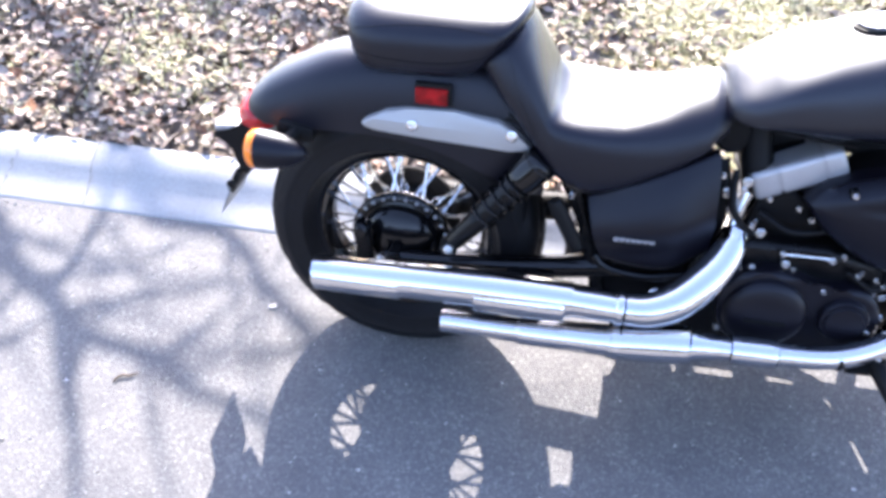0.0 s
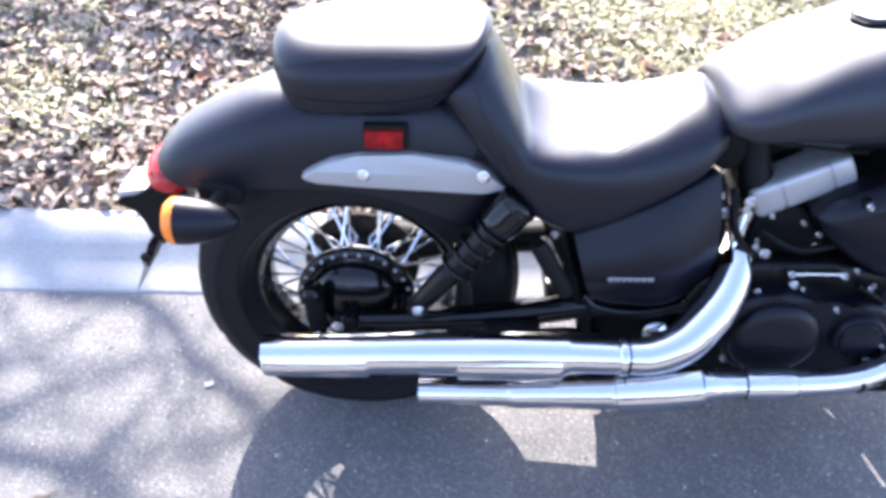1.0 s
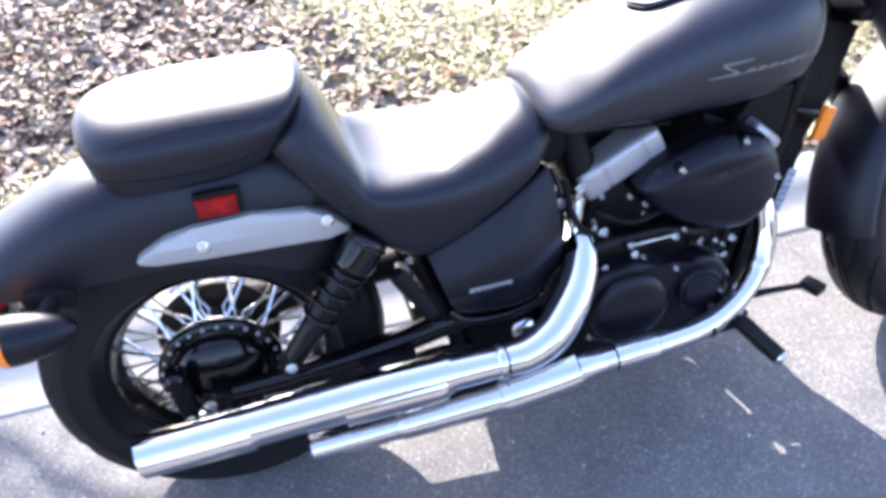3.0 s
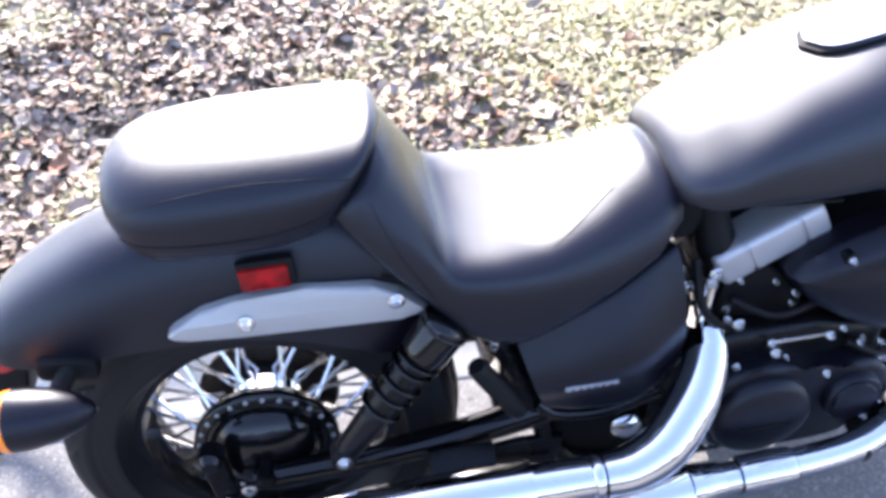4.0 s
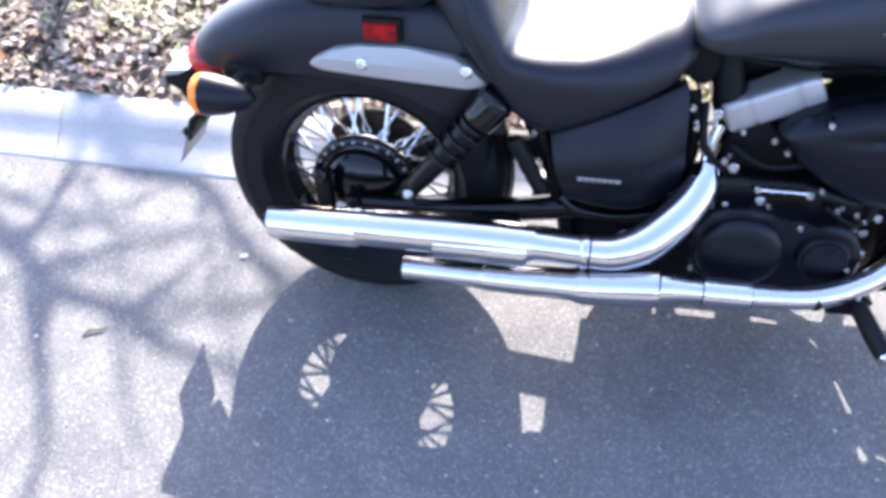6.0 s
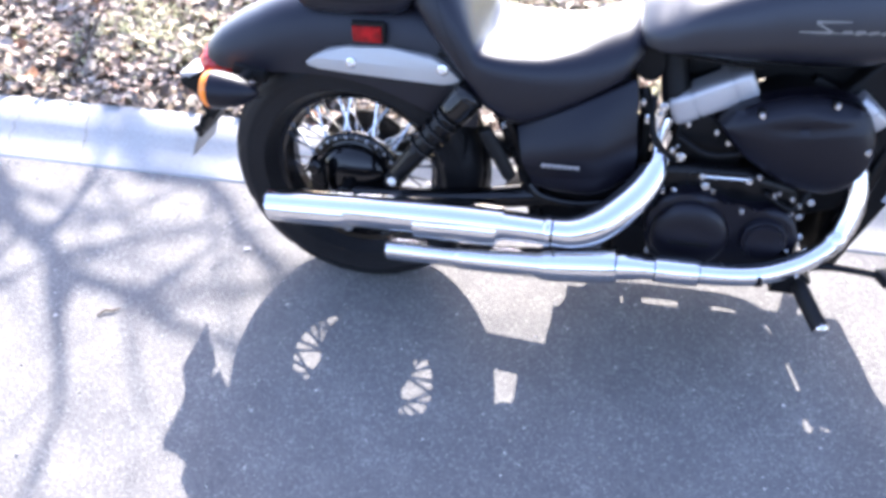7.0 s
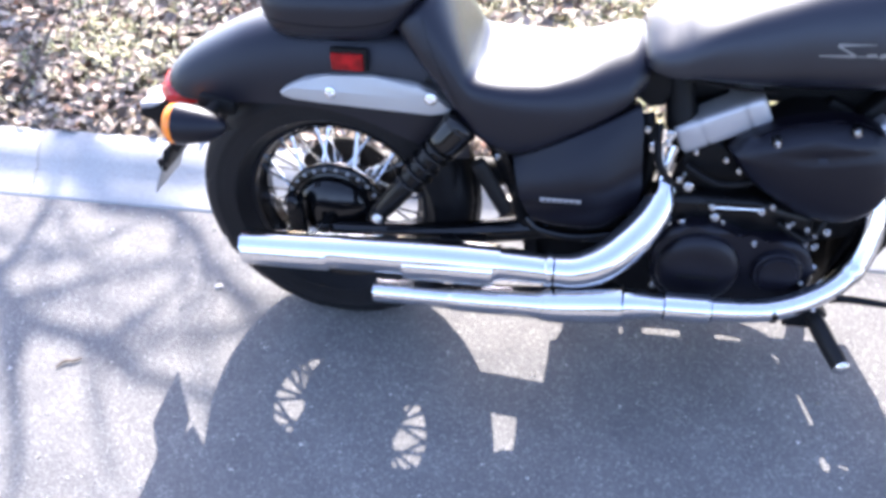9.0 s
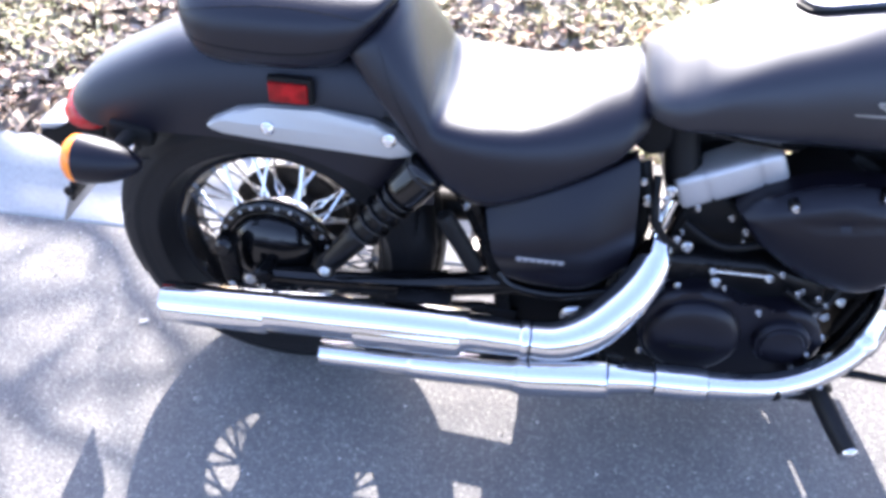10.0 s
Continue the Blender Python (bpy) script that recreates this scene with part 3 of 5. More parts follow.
def wheel(name, cx, cz, radius, rim_r, half, spokes, flange, label, well=0.74):
    """Spoked wheel: the rim is the part, tyre, hub and spokes belong to it."""
    rw = half * well
    rim = part(name, lathe([(rim_r + 0.006, -rw - 0.006), (rim_r + 0.004, -rw), (rim_r - 0.010, -rw + 0.004), (rim_r - 0.016, -rw * 0.55), (rim_r - 0.028, -rw * 0.3),
                            (rim_r - 0.028, rw * 0.3), (rim_r - 0.016, rw * 0.55), (rim_r - 0.010, rw - 0.004), (rim_r + 0.004, rw), (rim_r + 0.006, rw + 0.006),
                            (rim_r + 0.012, rw), (rim_r + 0.002, 0), (rim_r + 0.012, -rw)], (cx, 0, cz), 96, close=True), M_GLOSS, bike, label)
    # tyre with diagonal shoulder grooves
    prof = [(rim_r + 0.001, -rw), (rim_r + 0.008, -rw - 0.010), (rim_r + 0.022, -half * 0.93), (rim_r + 0.045, -half), (radius - 0.052, -half * 1.0), (radius - 0.032, -half * 0.96),
            (radius - 0.018, -half * 0.84), (radius - 0.010, -half * 0.64), (radius - 0.004, -half * 0.36), (radius, -half * 0.14), (radius, 0)]
    ribs = [(rim_r + 0.026, 0.0035), (radius - 0.050, 0.0030)]
    full = []
    for a, b in zip(prof, prof[1:]):
        for k in range(3):
            full.append((a[0] + (b[0] - a[0]) * k / 3, a[1] + (b[1] - a[1]) * k / 3))
    full = [(r, o - sum(h for q, h in ribs if abs(r - q) < 0.005)) for r, o in full]
    full = full + [prof[-1]] + [(r, -o) for r, o in reversed(full)]
    bm, seg = bmesh.new(), 192
    rings = []
    for i, (r, o) in enumerate(full):
        ring = []
        sh = abs(o) / half
        for k in range(seg):
            rr = r
            if 0.25 < sh < 0.97 and r > radius - 0.05 and (k + int(26 * sh) * (1 if o < 0 else 1)) % 16 < 2:
                rr -= 0.008
            if abs(abs(o) - half * 0.10) < half * 0.03 and r > radius - 0.01:
                rr -= 0.005
            a = 2 * math.pi * k / seg
            ring.append(Vector((cx + rr * math.cos(a), o, cz + rr * math.sin(a))))
        rings.append(ring)
    skin(bm, rings, True, False)
    part("tyre", bm, M_RUBBER, rim, "black rubber tyre", smooth=50)
    # hub: a wide polished flange on the brake side, a smaller one beyond
    barrel = flange * 0.74
    part("hub", lathe([(0.03, -0.060), (flange - 0.006, -0.060), (flange, -0.057), (flange, -0.046), (flange - 0.006, -0.042), (barrel, -0.036), (barrel - 0.003, 0.0), (barrel, 0.026), (0.03, 0.030)],
                      (cx, 0, cz), 64), M_CHROME, rim, "polished hub")
    first = {}
    for i in range(spokes):
        side = -1 if i % 2 else 1
        k, pair = i // 2, 4 * math.pi / spokes
        turn = 0.125 if k % 2 else -0.125
        a0 = 2 * pair * (k // 2) + pair * 0.6 + turn * 0.75
        hub_r = flange - 0.003 if side < 0 else barrel - 0.004
        a1 = a0 - turn * (1.4 if side < 0 else 1.6)
        p = (cx + hub_r * math.cos(a1), -0.050 if side < 0 else 0.022, cz + hub_r * math.sin(a1))
        q = (cx + (rim_r - 0.020) * math.cos(a0), side * 0.010, cz + (rim_r - 0.020) * math.sin(a0))
        m = look(p, q)
        ln = (Vector(q) - Vector(p)).length
        if side not in first:
            sb = tube([(0, 0, 0), (0, 0, -ln)], 0.0034, 6)
            tube([(0, 0, -ln + 0.018), (0, 0, -ln - 0.004)], 0.0048, 6, bm=sb)
            first[side] = part("spoke", sb, M_STEEL, rim)
            first[side].matrix_basis = m
        else:
            o = new("spoke", first[side].data)
            o.parent = rim
            o.matrix_basis = m
    return rim


rear = wheel("rear_wheel", 0.0, 0.318, 0.319, 0.204, 0.084, 48, 0.108, "gloss black rim of the spoked rear wheel", 0.58)

# drum brake on the rear hub
drum = part("brake_drum", lathe([(0.02, -0.050), (0.110, -0.050), (0.114, -0.056), (0.114, -0.066), (0.110, -0.071), (0.098, -0.073), (0.094, -0.070), (0.089, -0.072), (0.084, -0.088), (0.072, -0.098),
                                 (0.052, -0.108), (0.030, -0.113), (0.004, -0.114)], (0.0, 0, 0.318), 64), M_GLOSS, rear, "gloss black brake drum")
lug = None
for i in range(26):
    a = 2 * math.pi * i / 26
    at = pose(0.105 * math.cos(a), -0.072, 0.318 + 0.105 * math.sin(a))
    if lug is None:
        lug = part("lug", lathe([(0.0036, 0), (0.0036, -0.003), (0.0015, -0.0045)], (0, 0, 0), 8), M_ALU, drum)
        lug.matrix_basis = at
    else:
        other = new("lug", lug.data)
        other.parent, other.matrix_basis = drum, at
part("brake_arm", plate([(-0.088, 0.378), (-0.066, 0.386), (-0.052, 0.372), (-0.050, 0.29), (-0.060, 0.268), (-0.076, 0.27), (-0.084, 0.30)], -0.138, -0.118, 0.004), M_BLACK, drum)
part("arm_boot", tube([(-0.072, -0.110, 0.372), (-0.072, -0.134, 0.372), (-0.072, -0.146, 0.372)], [0.020, 0.019, 0.012], 18), M_GLOSS, drum)
part("brake_rod", tube([(-0.064, -0.140, 0.285), (0.1, -0.155, 0.262), (0.45, -0.14, 0.240)], 0.005, 8), M_BLACK, bike)
bolt((-0.026, -0.150, 0.314), 0.0085, parent=drum)
bolt((-0.066, -0.142, 0.284), 0.006, parent=drum)
part("axle_nut", lathe([(0.016, -0.110), (0.016, -0.146), (0.011, -0.150), (0.004, -0.150)], (0.0, 0, 0.318), 6), M_BLACK, rear)
part("torque_link", plate([(0.03, 0.262), (0.05, 0.285), (0.02, 0.30), (0.0, 0.27), (-0.012, 0.225), (0.005, 0.215)], -0.165, -0.148, 0.004), M_BLACK, bike)
bolt((0.005, -0.165, 0.236), 0.009, parent=bike)

part("drive_shaft", tube([(0.02, 0.105, 0.322), (0.20, 0.115, 0.328), (0.46, 0.115, 0.342)], [0.052, 0.036, 0.034], 18), M_CASE, bike, "black shaft tube")
part("final_drive", lathe([(0.03, 0.034), (0.113, 0.036), (0.118, 0.042), (0.114, 0.056), (0.085, 0.085), (0.060, 0.125), (0.04, 0.150), (0.003, 0.152)], (0.0, 0, 0.318), 48), M_CASE, bike, "black shaft drive housing")


# rear fender
def fender_ring(x, zl, zc, hw, n, shear=0.0, seg=30):
    ring = []
    for k in range(seg + 1):
        a = math.pi * k / seg
        c, s = math.cos(a), math.sin(a)
        y = -hw * math.copysign(abs(c) ** (2 / n), c)
        f = abs(s) ** (2 / n)
        ring.append(Vector((x + shear * f, y, zl + (zc - zl) * f)))
    return ring


stations = [(-0.333, 0.612, 0.622, 0.040, 2.0), (-0.326, 0.607, 0.631, 0.068, 2.2), (-0.308, 0.598, 0.648, 0.090, 2.4), (-0.275, 0.588, 0.671, 0.105, 2.6), (-0.21, 0.588, 0.704, 0.112, 2.8),
            (-0.14, 0.593, 0.733, 0.115, 3.0), (-0.06, 0.595, 0.753, 0.116, 3.1), (0.03, 0.588, 0.762, 0.116, 3.2), (0.10, 0.570, 0.762, 0.116, 3.2), (0.16, 0.545, 0.758, 0.116, 3.2),
            (0.235, 0.515, 0.742, 0.115, 3.2), (0.275, 0.50, 0.71, 0.113, 3.0), (0.305, 0.50, 0.64, 0.110, 2.8)]
dense = spline(stations, 40)
bm = bmesh.new()
skin(bm, [fender_ring(*q) for q in dense], False, False)
bmesh.ops.recalc_face_normals(bm, faces=bm.faces[:])
bmesh.ops.solidify(bm, geom=bm.faces[:], thickness=0.004)
fender = part("rear_fender", bm, M_PAINT, bike, "satin black rear fender", smooth=60)

strut_outline = [(-0.061, 0.630), (-0.052, 0.638), (-0.012, 0.6585), (0.03, 0.666), (0.12, 0.669), (0.205, 0.660), (0.240, 0.644), (0.262, 0.624), (0.279, 0.608), (0.237, 0.604), (0.13, 0.609), (0.03, 0.614), (-0.036, 0.617), (-0.056, 0.623)]
for sgn, y0, y1 in ((-1, -0.110, -0.137), (1, 0.110, 0.137)):
    bm = plate(strut_outline, y0, y1, 0.006)
    bmesh.ops.bisect_plane(bm, geom=bm.verts[:] + bm.edges[:] + bm.faces[:], plane_co=(0, 0, 0.641), plane_no=(0.03, 0, 1))
    for v in bm.verts:
        if abs(v.co.y) > 0.12:
            v.co.y -= sgn * 0.42 * max(v.co.z - 0.641, 0)
    st = part("fender_strut", bm, M_STRUT, bike, "silver-grey fender strut", smooth=12)
    if sgn < 0:
        for x, z in ((0.041, 0.637), (0.235, 0.637)):
            bolt((x, -0.137, z), 0.0085, parent=st, mat=M_CHROME)
refl = part("reflector", block((0.076, -0.121, 0.696), (0.062, 0.014, 0.033), 0.003, (0, 0, 0)), M_REFLECT, bike, "red side reflector")
part("reflector_frame", block((0.079, -0.118, 0.6995), (0.071, 0.012, 0.043), 0.003), M_PLASTIC, refl, "black surround")

# taillight, turn signals, number plate
rings = []
for k in range(1, 24):
    a = math.pi * k / 24
    r, dx = math.sin(a), -math.cos(a)
    rings.append([Vector((-0.316 - 0.046 * dx - (0.014 * r if math.sin(b) < 0 else 0.0), 0.078 * r * math.cos(b), 0.574 + 0.012 * dx + (0.046 if math.sin(b) < 0 else 0.033) * r * math.sin(b)))
                  for b in (2 * math.pi * q / 32 for q in range(32))])
bm = bmesh.new()
skin(bm, rings)
tail = part("taillight", bm, M_RED, bike, "red taillight lens")
for s in (-1, 1):
    sig = part("turn_signal", lathe([(0.004, 0.106), (0.012, 0.100), (0.024, 0.083), (0.034, 0.057), (0.0395, 0.028), (0.0405, 0.014), (0.0405, 0.006), (0.002, 0.004)],
                                    (-0.266, s * 0.182, 0.572), 32, axis="x"), M_COVER, bike, "black bullet-shaped signal housing")
    part("lens", lathe([(0.0400, 0.010), (0.0402, 0.004), (0.0390, -0.006), (0.0330, -0.013), (0.018, -0.018), (0.002, -0.019)], (-0.266, s * 0.182, 0.572), 32, axis="x"), M_AMBER, sig, "amber lens")
    part("stem", tube([(-0.215, s * 0.155, 0.577), (-0.205, s * 0.12, 0.585), (-0.195, s * 0.085, 0.592)], 0.013, 12), M_PLASTIC, sig)
for s in (-1, 1):
    part("signal_mount", block((-0.206, s * 0.108, 0.585), (0.078, 0.034, 0.036), 0.012, (0, 10, 0)), M_PLASTIC, bike)
part("signal_bracket", block((-0.215, 0, 0.583), (0.075, 0.215, 0.022), 0.006, (0, 8, 0)), M_PLASTIC, bike)
holder = part("plate_holder", plate([(-0.322, 0.580), (-0.285, 0.575), (-0.318, 0.472), (-0.362, 0.418), (-0.384, 0.45), (-0.390, 0.498), (-0.428, 0.508), (-0.425, 0.524), (-0.38, 0.530), (-0.355, 0.545)], -0.048, 0.048, 0.006), M_PLASTIC, bike, "black number plate holder")
part("number_plate", block((-0.412, 0.0, 0.362), (0.003, 0.128, 0.098), 0.001, (0, 24, 0)), M_PALE, holder, "blank pale number plate")
part("plate_frame", block((-0.392, 0.0, 0.402), (0.016, 0.118, 0.058), 0.004, (0, 24, 0)), M_PLASTIC, holder)
part("lamp_cover", block((-0.398, 0.0, 0.530), (0.056, 0.086, 0.020), 0.007, (0, -8, 0)), M_ALU, holder, "bright plate lamp cover")
part("plate_reflector", lathe([(0.011, 0.0), (0.011, -0.006), (0.008, -0.009), (0.002, -0.009)], (-0.396, -0.059, 0.400), 20, axis="y"), M_BLACK, holder)


# ---- seats ----
def pad(name, rows, mat, label, nb=4.0, n=46, dish=None):
    """A cushion lofted through slanted sections: (lower x, z), (upper x, z), half width, squareness of the top, height of the widest line."""
    q = spline([(a[0], a[1], b[0], b[1], *w) for a, b, *w in rows], n)
    rings = []
    for i, v in enumerate(q):
        r = oval((v[0], v[1]), (v[2], v[3]), max(v[4], 0.002), v[5], nb, v[6], 56)
        if dish:
            for p in r:
                dish(p, i / (n - 1), v)
        rings.append(r)
    bm = bmesh.new()
    skin(bm, rings)
    return part(name, bm, mat, bike, label, smooth=70)


pillion_rows = [((-0.078, 0.752), (-0.106, 0.795), 0.030, 2.2, 0.5), ((-0.077, 0.735), (-0.105, 0.820), 0.078, 2.2, 0.5), ((-0.066, 0.724), (-0.092, 0.839), 0.110, 2.2, 0.5),
                ((-0.030, 0.719), (-0.046, 0.852), 0.131, 2.2, 0.52), ((0.036, 0.718), (0.041, 0.859), 0.139, 2.2, 0.54), ((0.096, 0.720), (0.140, 0.858), 0.138, 2.3, 0.54),
                ((0.138, 0.728), (0.206, 0.857), 0.132, 2.4, 0.54), ((0.156, 0.740), (0.235, 0.856), 0.120, 2.5, 0.52), ((0.168, 0.755), (0.245, 0.848), 0.098, 2.5, 0.5), ((0.181, 0.771), (0.247, 0.833), 0.05, 2.5, 0.5)]
pillion = pad("passenger_seat", pillion_rows, M_VINYL, "black vinyl passenger seat pad", 3.4)


def bucket(p, s, v):
    """Hollows the middle of the rider's seat a little."""
    d = max(0.0, 1 - abs(p.y) / (v[4] * 0.8)) * math.exp(-((s - 0.52) / 0.26) ** 2)
    if p.z > (v[1] + v[3]) / 2:
        p.z -= 0.015 * d ** 1.5


seat_rows = [((0.148, 0.772), (0.245, 0.836), 0.095, 2.0, 0.5), ((0.152, 0.764), (0.256, 0.819), 0.120, 2.1, 0.5), ((0.170, 0.738), (0.269, 0.790), 0.133, 2.5, 0.5), ((0.206, 0.692), (0.283, 0.755), 0.146, 3.2, 0.5),
             ((0.254, 0.638), (0.296, 0.722), 0.156, 4.0, 0.48), ((0.286, 0.598), (0.306, 0.700), 0.162, 4.6, 0.47), ((0.318, 0.556), (0.324, 0.690), 0.169, 5.2, 0.47), ((0.376, 0.522), (0.378, 0.685), 0.173, 5.6, 0.46), ((0.430, 0.530), (0.438, 0.686), 0.168, 4.6, 0.42),
             ((0.488, 0.560), (0.500, 0.702), 0.158, 3.0, 0.36), ((0.547, 0.594), (0.555, 0.727), 0.145, 2.25, 0.28), ((0.604, 0.636), (0.604, 0.745), 0.130, 2.0, 0.25), ((0.628, 0.672), (0.624, 0.742), 0.110, 2.0, 0.25), ((0.637, 0.697), (0.632, 0.731), 0.07, 2.1, 0.3)]
rider = pad("rider_seat", seat_rows, M_VINYL, "black vinyl rider's seat with deep bucket", 3.2, 60, bucket)


def seam_on(rows, frac, lo, hi, parent, nb, lift=0.0002, r=0.0011, n=40):
    """A stitched welt running along the near flank of a cushion, and along the far one."""
    q = spline([(a[0], a[1], b[0], b[1], *w) for a, b, *w in rows], 80)
    q = q[int(lo * 79):int(hi * 79) + 1]
    for side in (-1, 1):
        pts = []
        for i, v in enumerate(q):
            f, mid = frac(i / (len(q) - 1)), v[6]
            e, k = ((f - mid) / (1 - mid), v[5]) if f >= mid else ((mid - f) / mid, nb)
            y = v[4] * (max(1 - e ** k, 0)) ** (1 / k) + lift
            pts.append((v[0] + (v[2] - v[0]) * f, side * y, v[1] + (v[3] - v[1]) * f))
        part("seam", tube(pts[::3], r, 6, n), M_CASE, parent)


seam_on(pillion_rows, lambda s: 0.40 + 0.06 * math.sin(s * 5.0 + 2.6), 0.05, 0.93, pillion, 3.4)
seam_on(pillion_rows, lambda s: 0.70 + 0.10 * math.sin(s * 3.6), 0.12, 0.93, pillion, 3.4, r=0.0007)
seam_on(seat_rows, lambda s: 0.60 - 0.25 * s, 0.05, 0.36, rider, 3.2, r=0.0006)
seam_on(seat_rows, lambda s: 0.955, 0.66, 0.95, rider, 3.2, lift=-0.0001, r=0.0007)

# ---- tank ----
# length, lowest and highest point, half width, height of the widest line, squareness of the top
TANK = [(0.614, 0.712, 0.740, 0.060, 0.55, 2.8), (0.620, 0.706, 0.757, 0.100, 0.57, 3.8), (0.638, 0.700, 0.776, 0.124, 0.58, 5.0), (0.668, 0.694, 0.798, 0.139, 0.58, 5.4), (0.715, 0.688, 0.821, 0.150, 0.54, 4.8), (0.80, 0.681, 0.848, 0.158, 0.42, 3.3),
        (0.90, 0.678, 0.875, 0.162, 0.38, 2.9), (0.99, 0.680, 0.894, 0.162, 0.38, 2.7), (1.06, 0.692, 0.903, 0.154, 0.34, 2.7), (1.105, 0.713, 0.896, 0.133, 0.36, 2.6), (1.130, 0.743, 0.878, 0.104, 0.38, 2.6), (1.142, 0.775, 0.852, 0.05, 0.4, 2.6)]
tank_q = spline(TANK, 60)


def tank_ring(v):
    """One section of the tank; towards the rear its top falls away to a tight shoulder on either side."""
    ring = oval((v[0], v[1]), (v[0], v[2]), v[3], v[5], 2.5, v[4], 72)
    fall = 0.044 * min(max((0.86 - v[0]) / 0.18, 0), 1) * min((v[2] - v[1]) / 0.10, 1)
    middle = v[1] + (v[2] - v[1]) * v[4]
    for p in ring:
        p.z -= fall * (math.hypot(p.y / v[3], 0.25) - 0.25) / 0.78 * min((p.z - v[1]) / (middle - v[1]), 1)
    return ring


bm = bmesh.new()
skin(bm, [tank_ring(v) for v in tank_q])
tank = part("fuel_tank", bm, M_TANK, bike, "satin black teardrop fuel tank", smooth=70)


def tank_flank(x, z, side=-1, off=0.0014):
    """The point of the tank's flank at a length and a height."""
    i = max(k for k in range(len(tank_q) - 1) if tank_q[k][0] <= x)
    u = (x - tank_q[i][0]) / (tank_q[i + 1][0] - tank_q[i][0])
    v = [a + (b - a) * u for a, b in zip(tank_q[i], tank_q[i + 1])]
    f = (z - v[1]) / (v[2] - v[1])
    e, k = ((f - v[4]) / (1 - v[4]), v[5]) if f >= v[4] else ((v[4] - f) / v[4], 2.5)
    return (x, side * (v[3] * max(1 - e ** k, 0) ** (1 / k) + off), z)


def tank_bar(x0, z0, x1, z1, w0, w1):
    """A slim silver stripe laid on the flank."""
    bm = bmesh.new()
    top, bot = [], []
    for i in range(13):
        s = i / 12
        x, z, w = x0 + (x1 - x0) * s, z0 + (z1 - z0) * s, w0 + (w1 - w0) * s
        top.append(Vector(tank_flank(x, z + w / 2)))
        bot.append(Vector(tank_flank(x, z - w / 2)))
    skin(bm, [top, bot], False, False)
    bmesh.ops.solidify(bm, geom=bm.faces[:], thickness=-0.0006)
    return part("badge_stripe", bm, M_STRUT, tank, "silver stripe badge")


tank_bar(0.880, 0.7715, 0.934, 0.774, 0.0025, 0.005)
tank_bar(0.904, 0.7905, 0.960, 0.794, 0.005, 0.002)
tank_bar(0.905, 0.789, 0.934, 0.775, 0.004, 0.004)
for k in range(6):
    x = 0.950 + 0.021 * k
    tank_bar(x, 0.7755, x + 0.015, 0.7775 + 0.0006 * k, 0.009 if k % 3 == 1 else 0.006, 0.005)
tank_bar(0.935, 0.7735, 1.085, 0.780, 0.0022, 0.0015)
part("tank_seam", tube([(v[0], -v[3] * 0.74, v[1] + 0.003) for v in tank_q[6:54:3]], 0.0032, 8), M_BLACK, tank)
cons = spline([(0.812, 0.002), (0.83, 0.036), (0.88, 0.048), (0.98, 0.056), (1.05, 0.060), (1.095, 0.052), (1.110, 0.01)], 26)


def tank_top(x):
    i = max(k for k in range(len(tank_q) - 1) if tank_q[k][0] <= x)
    a, b = tank_q[i], tank_q[i + 1]
    return a[2] + (b[2] - a[2]) * (x - a[0]) / (b[0] - a[0])


def console(scale, lift, thick):
    bm = bmesh.new()
    rows = []
    for x, w in cons:
        row = []
        for k in range(9):
            y = w * scale * (k / 4 - 1)
            row.append(Vector((0.96 + (x - 0.96) * scale, y, tank_top(x) + lift - 1.1 * y * y)))
        rows.append(row)
    skin(bm, rows, False, False)
    bmesh.ops.recalc_face_normals(bm, faces=bm.faces[:])
    bmesh.ops.solidify(bm, geom=bm.faces[:], thickness=thick)
    return bm


part("console_base", console(1.035, 0.005, 0.012), M_PLASTIC, tank, "black console base")
part("console_cover", console(1.0, 0.013, 0.012), M_CHROME, tank, "chrome tank console")
part("speedometer", lathe([(0.05, 0.0), (0.052, 0.012), (0.047, 0.02), (0.042, 0.017), (0.002, 0.017)], (1.03, 0.012, 0.893), 36, axis="z"), M_BLACK, tank, "round black speedometer")
cap = lathe([(0.034, -0.012), (0.034, 0.006), (0.029, 0.012), (0.012, 0.0145), (0.002, 0.0145)], (0, 0, 0), 36, axis="z")
cap_ob = part("filler_cap", cap, M_CHROME, tank, "chrome filler cap")
cap_ob.matrix_basis = pose(1.008, -0.080, 0.878, 20, -10, 0)

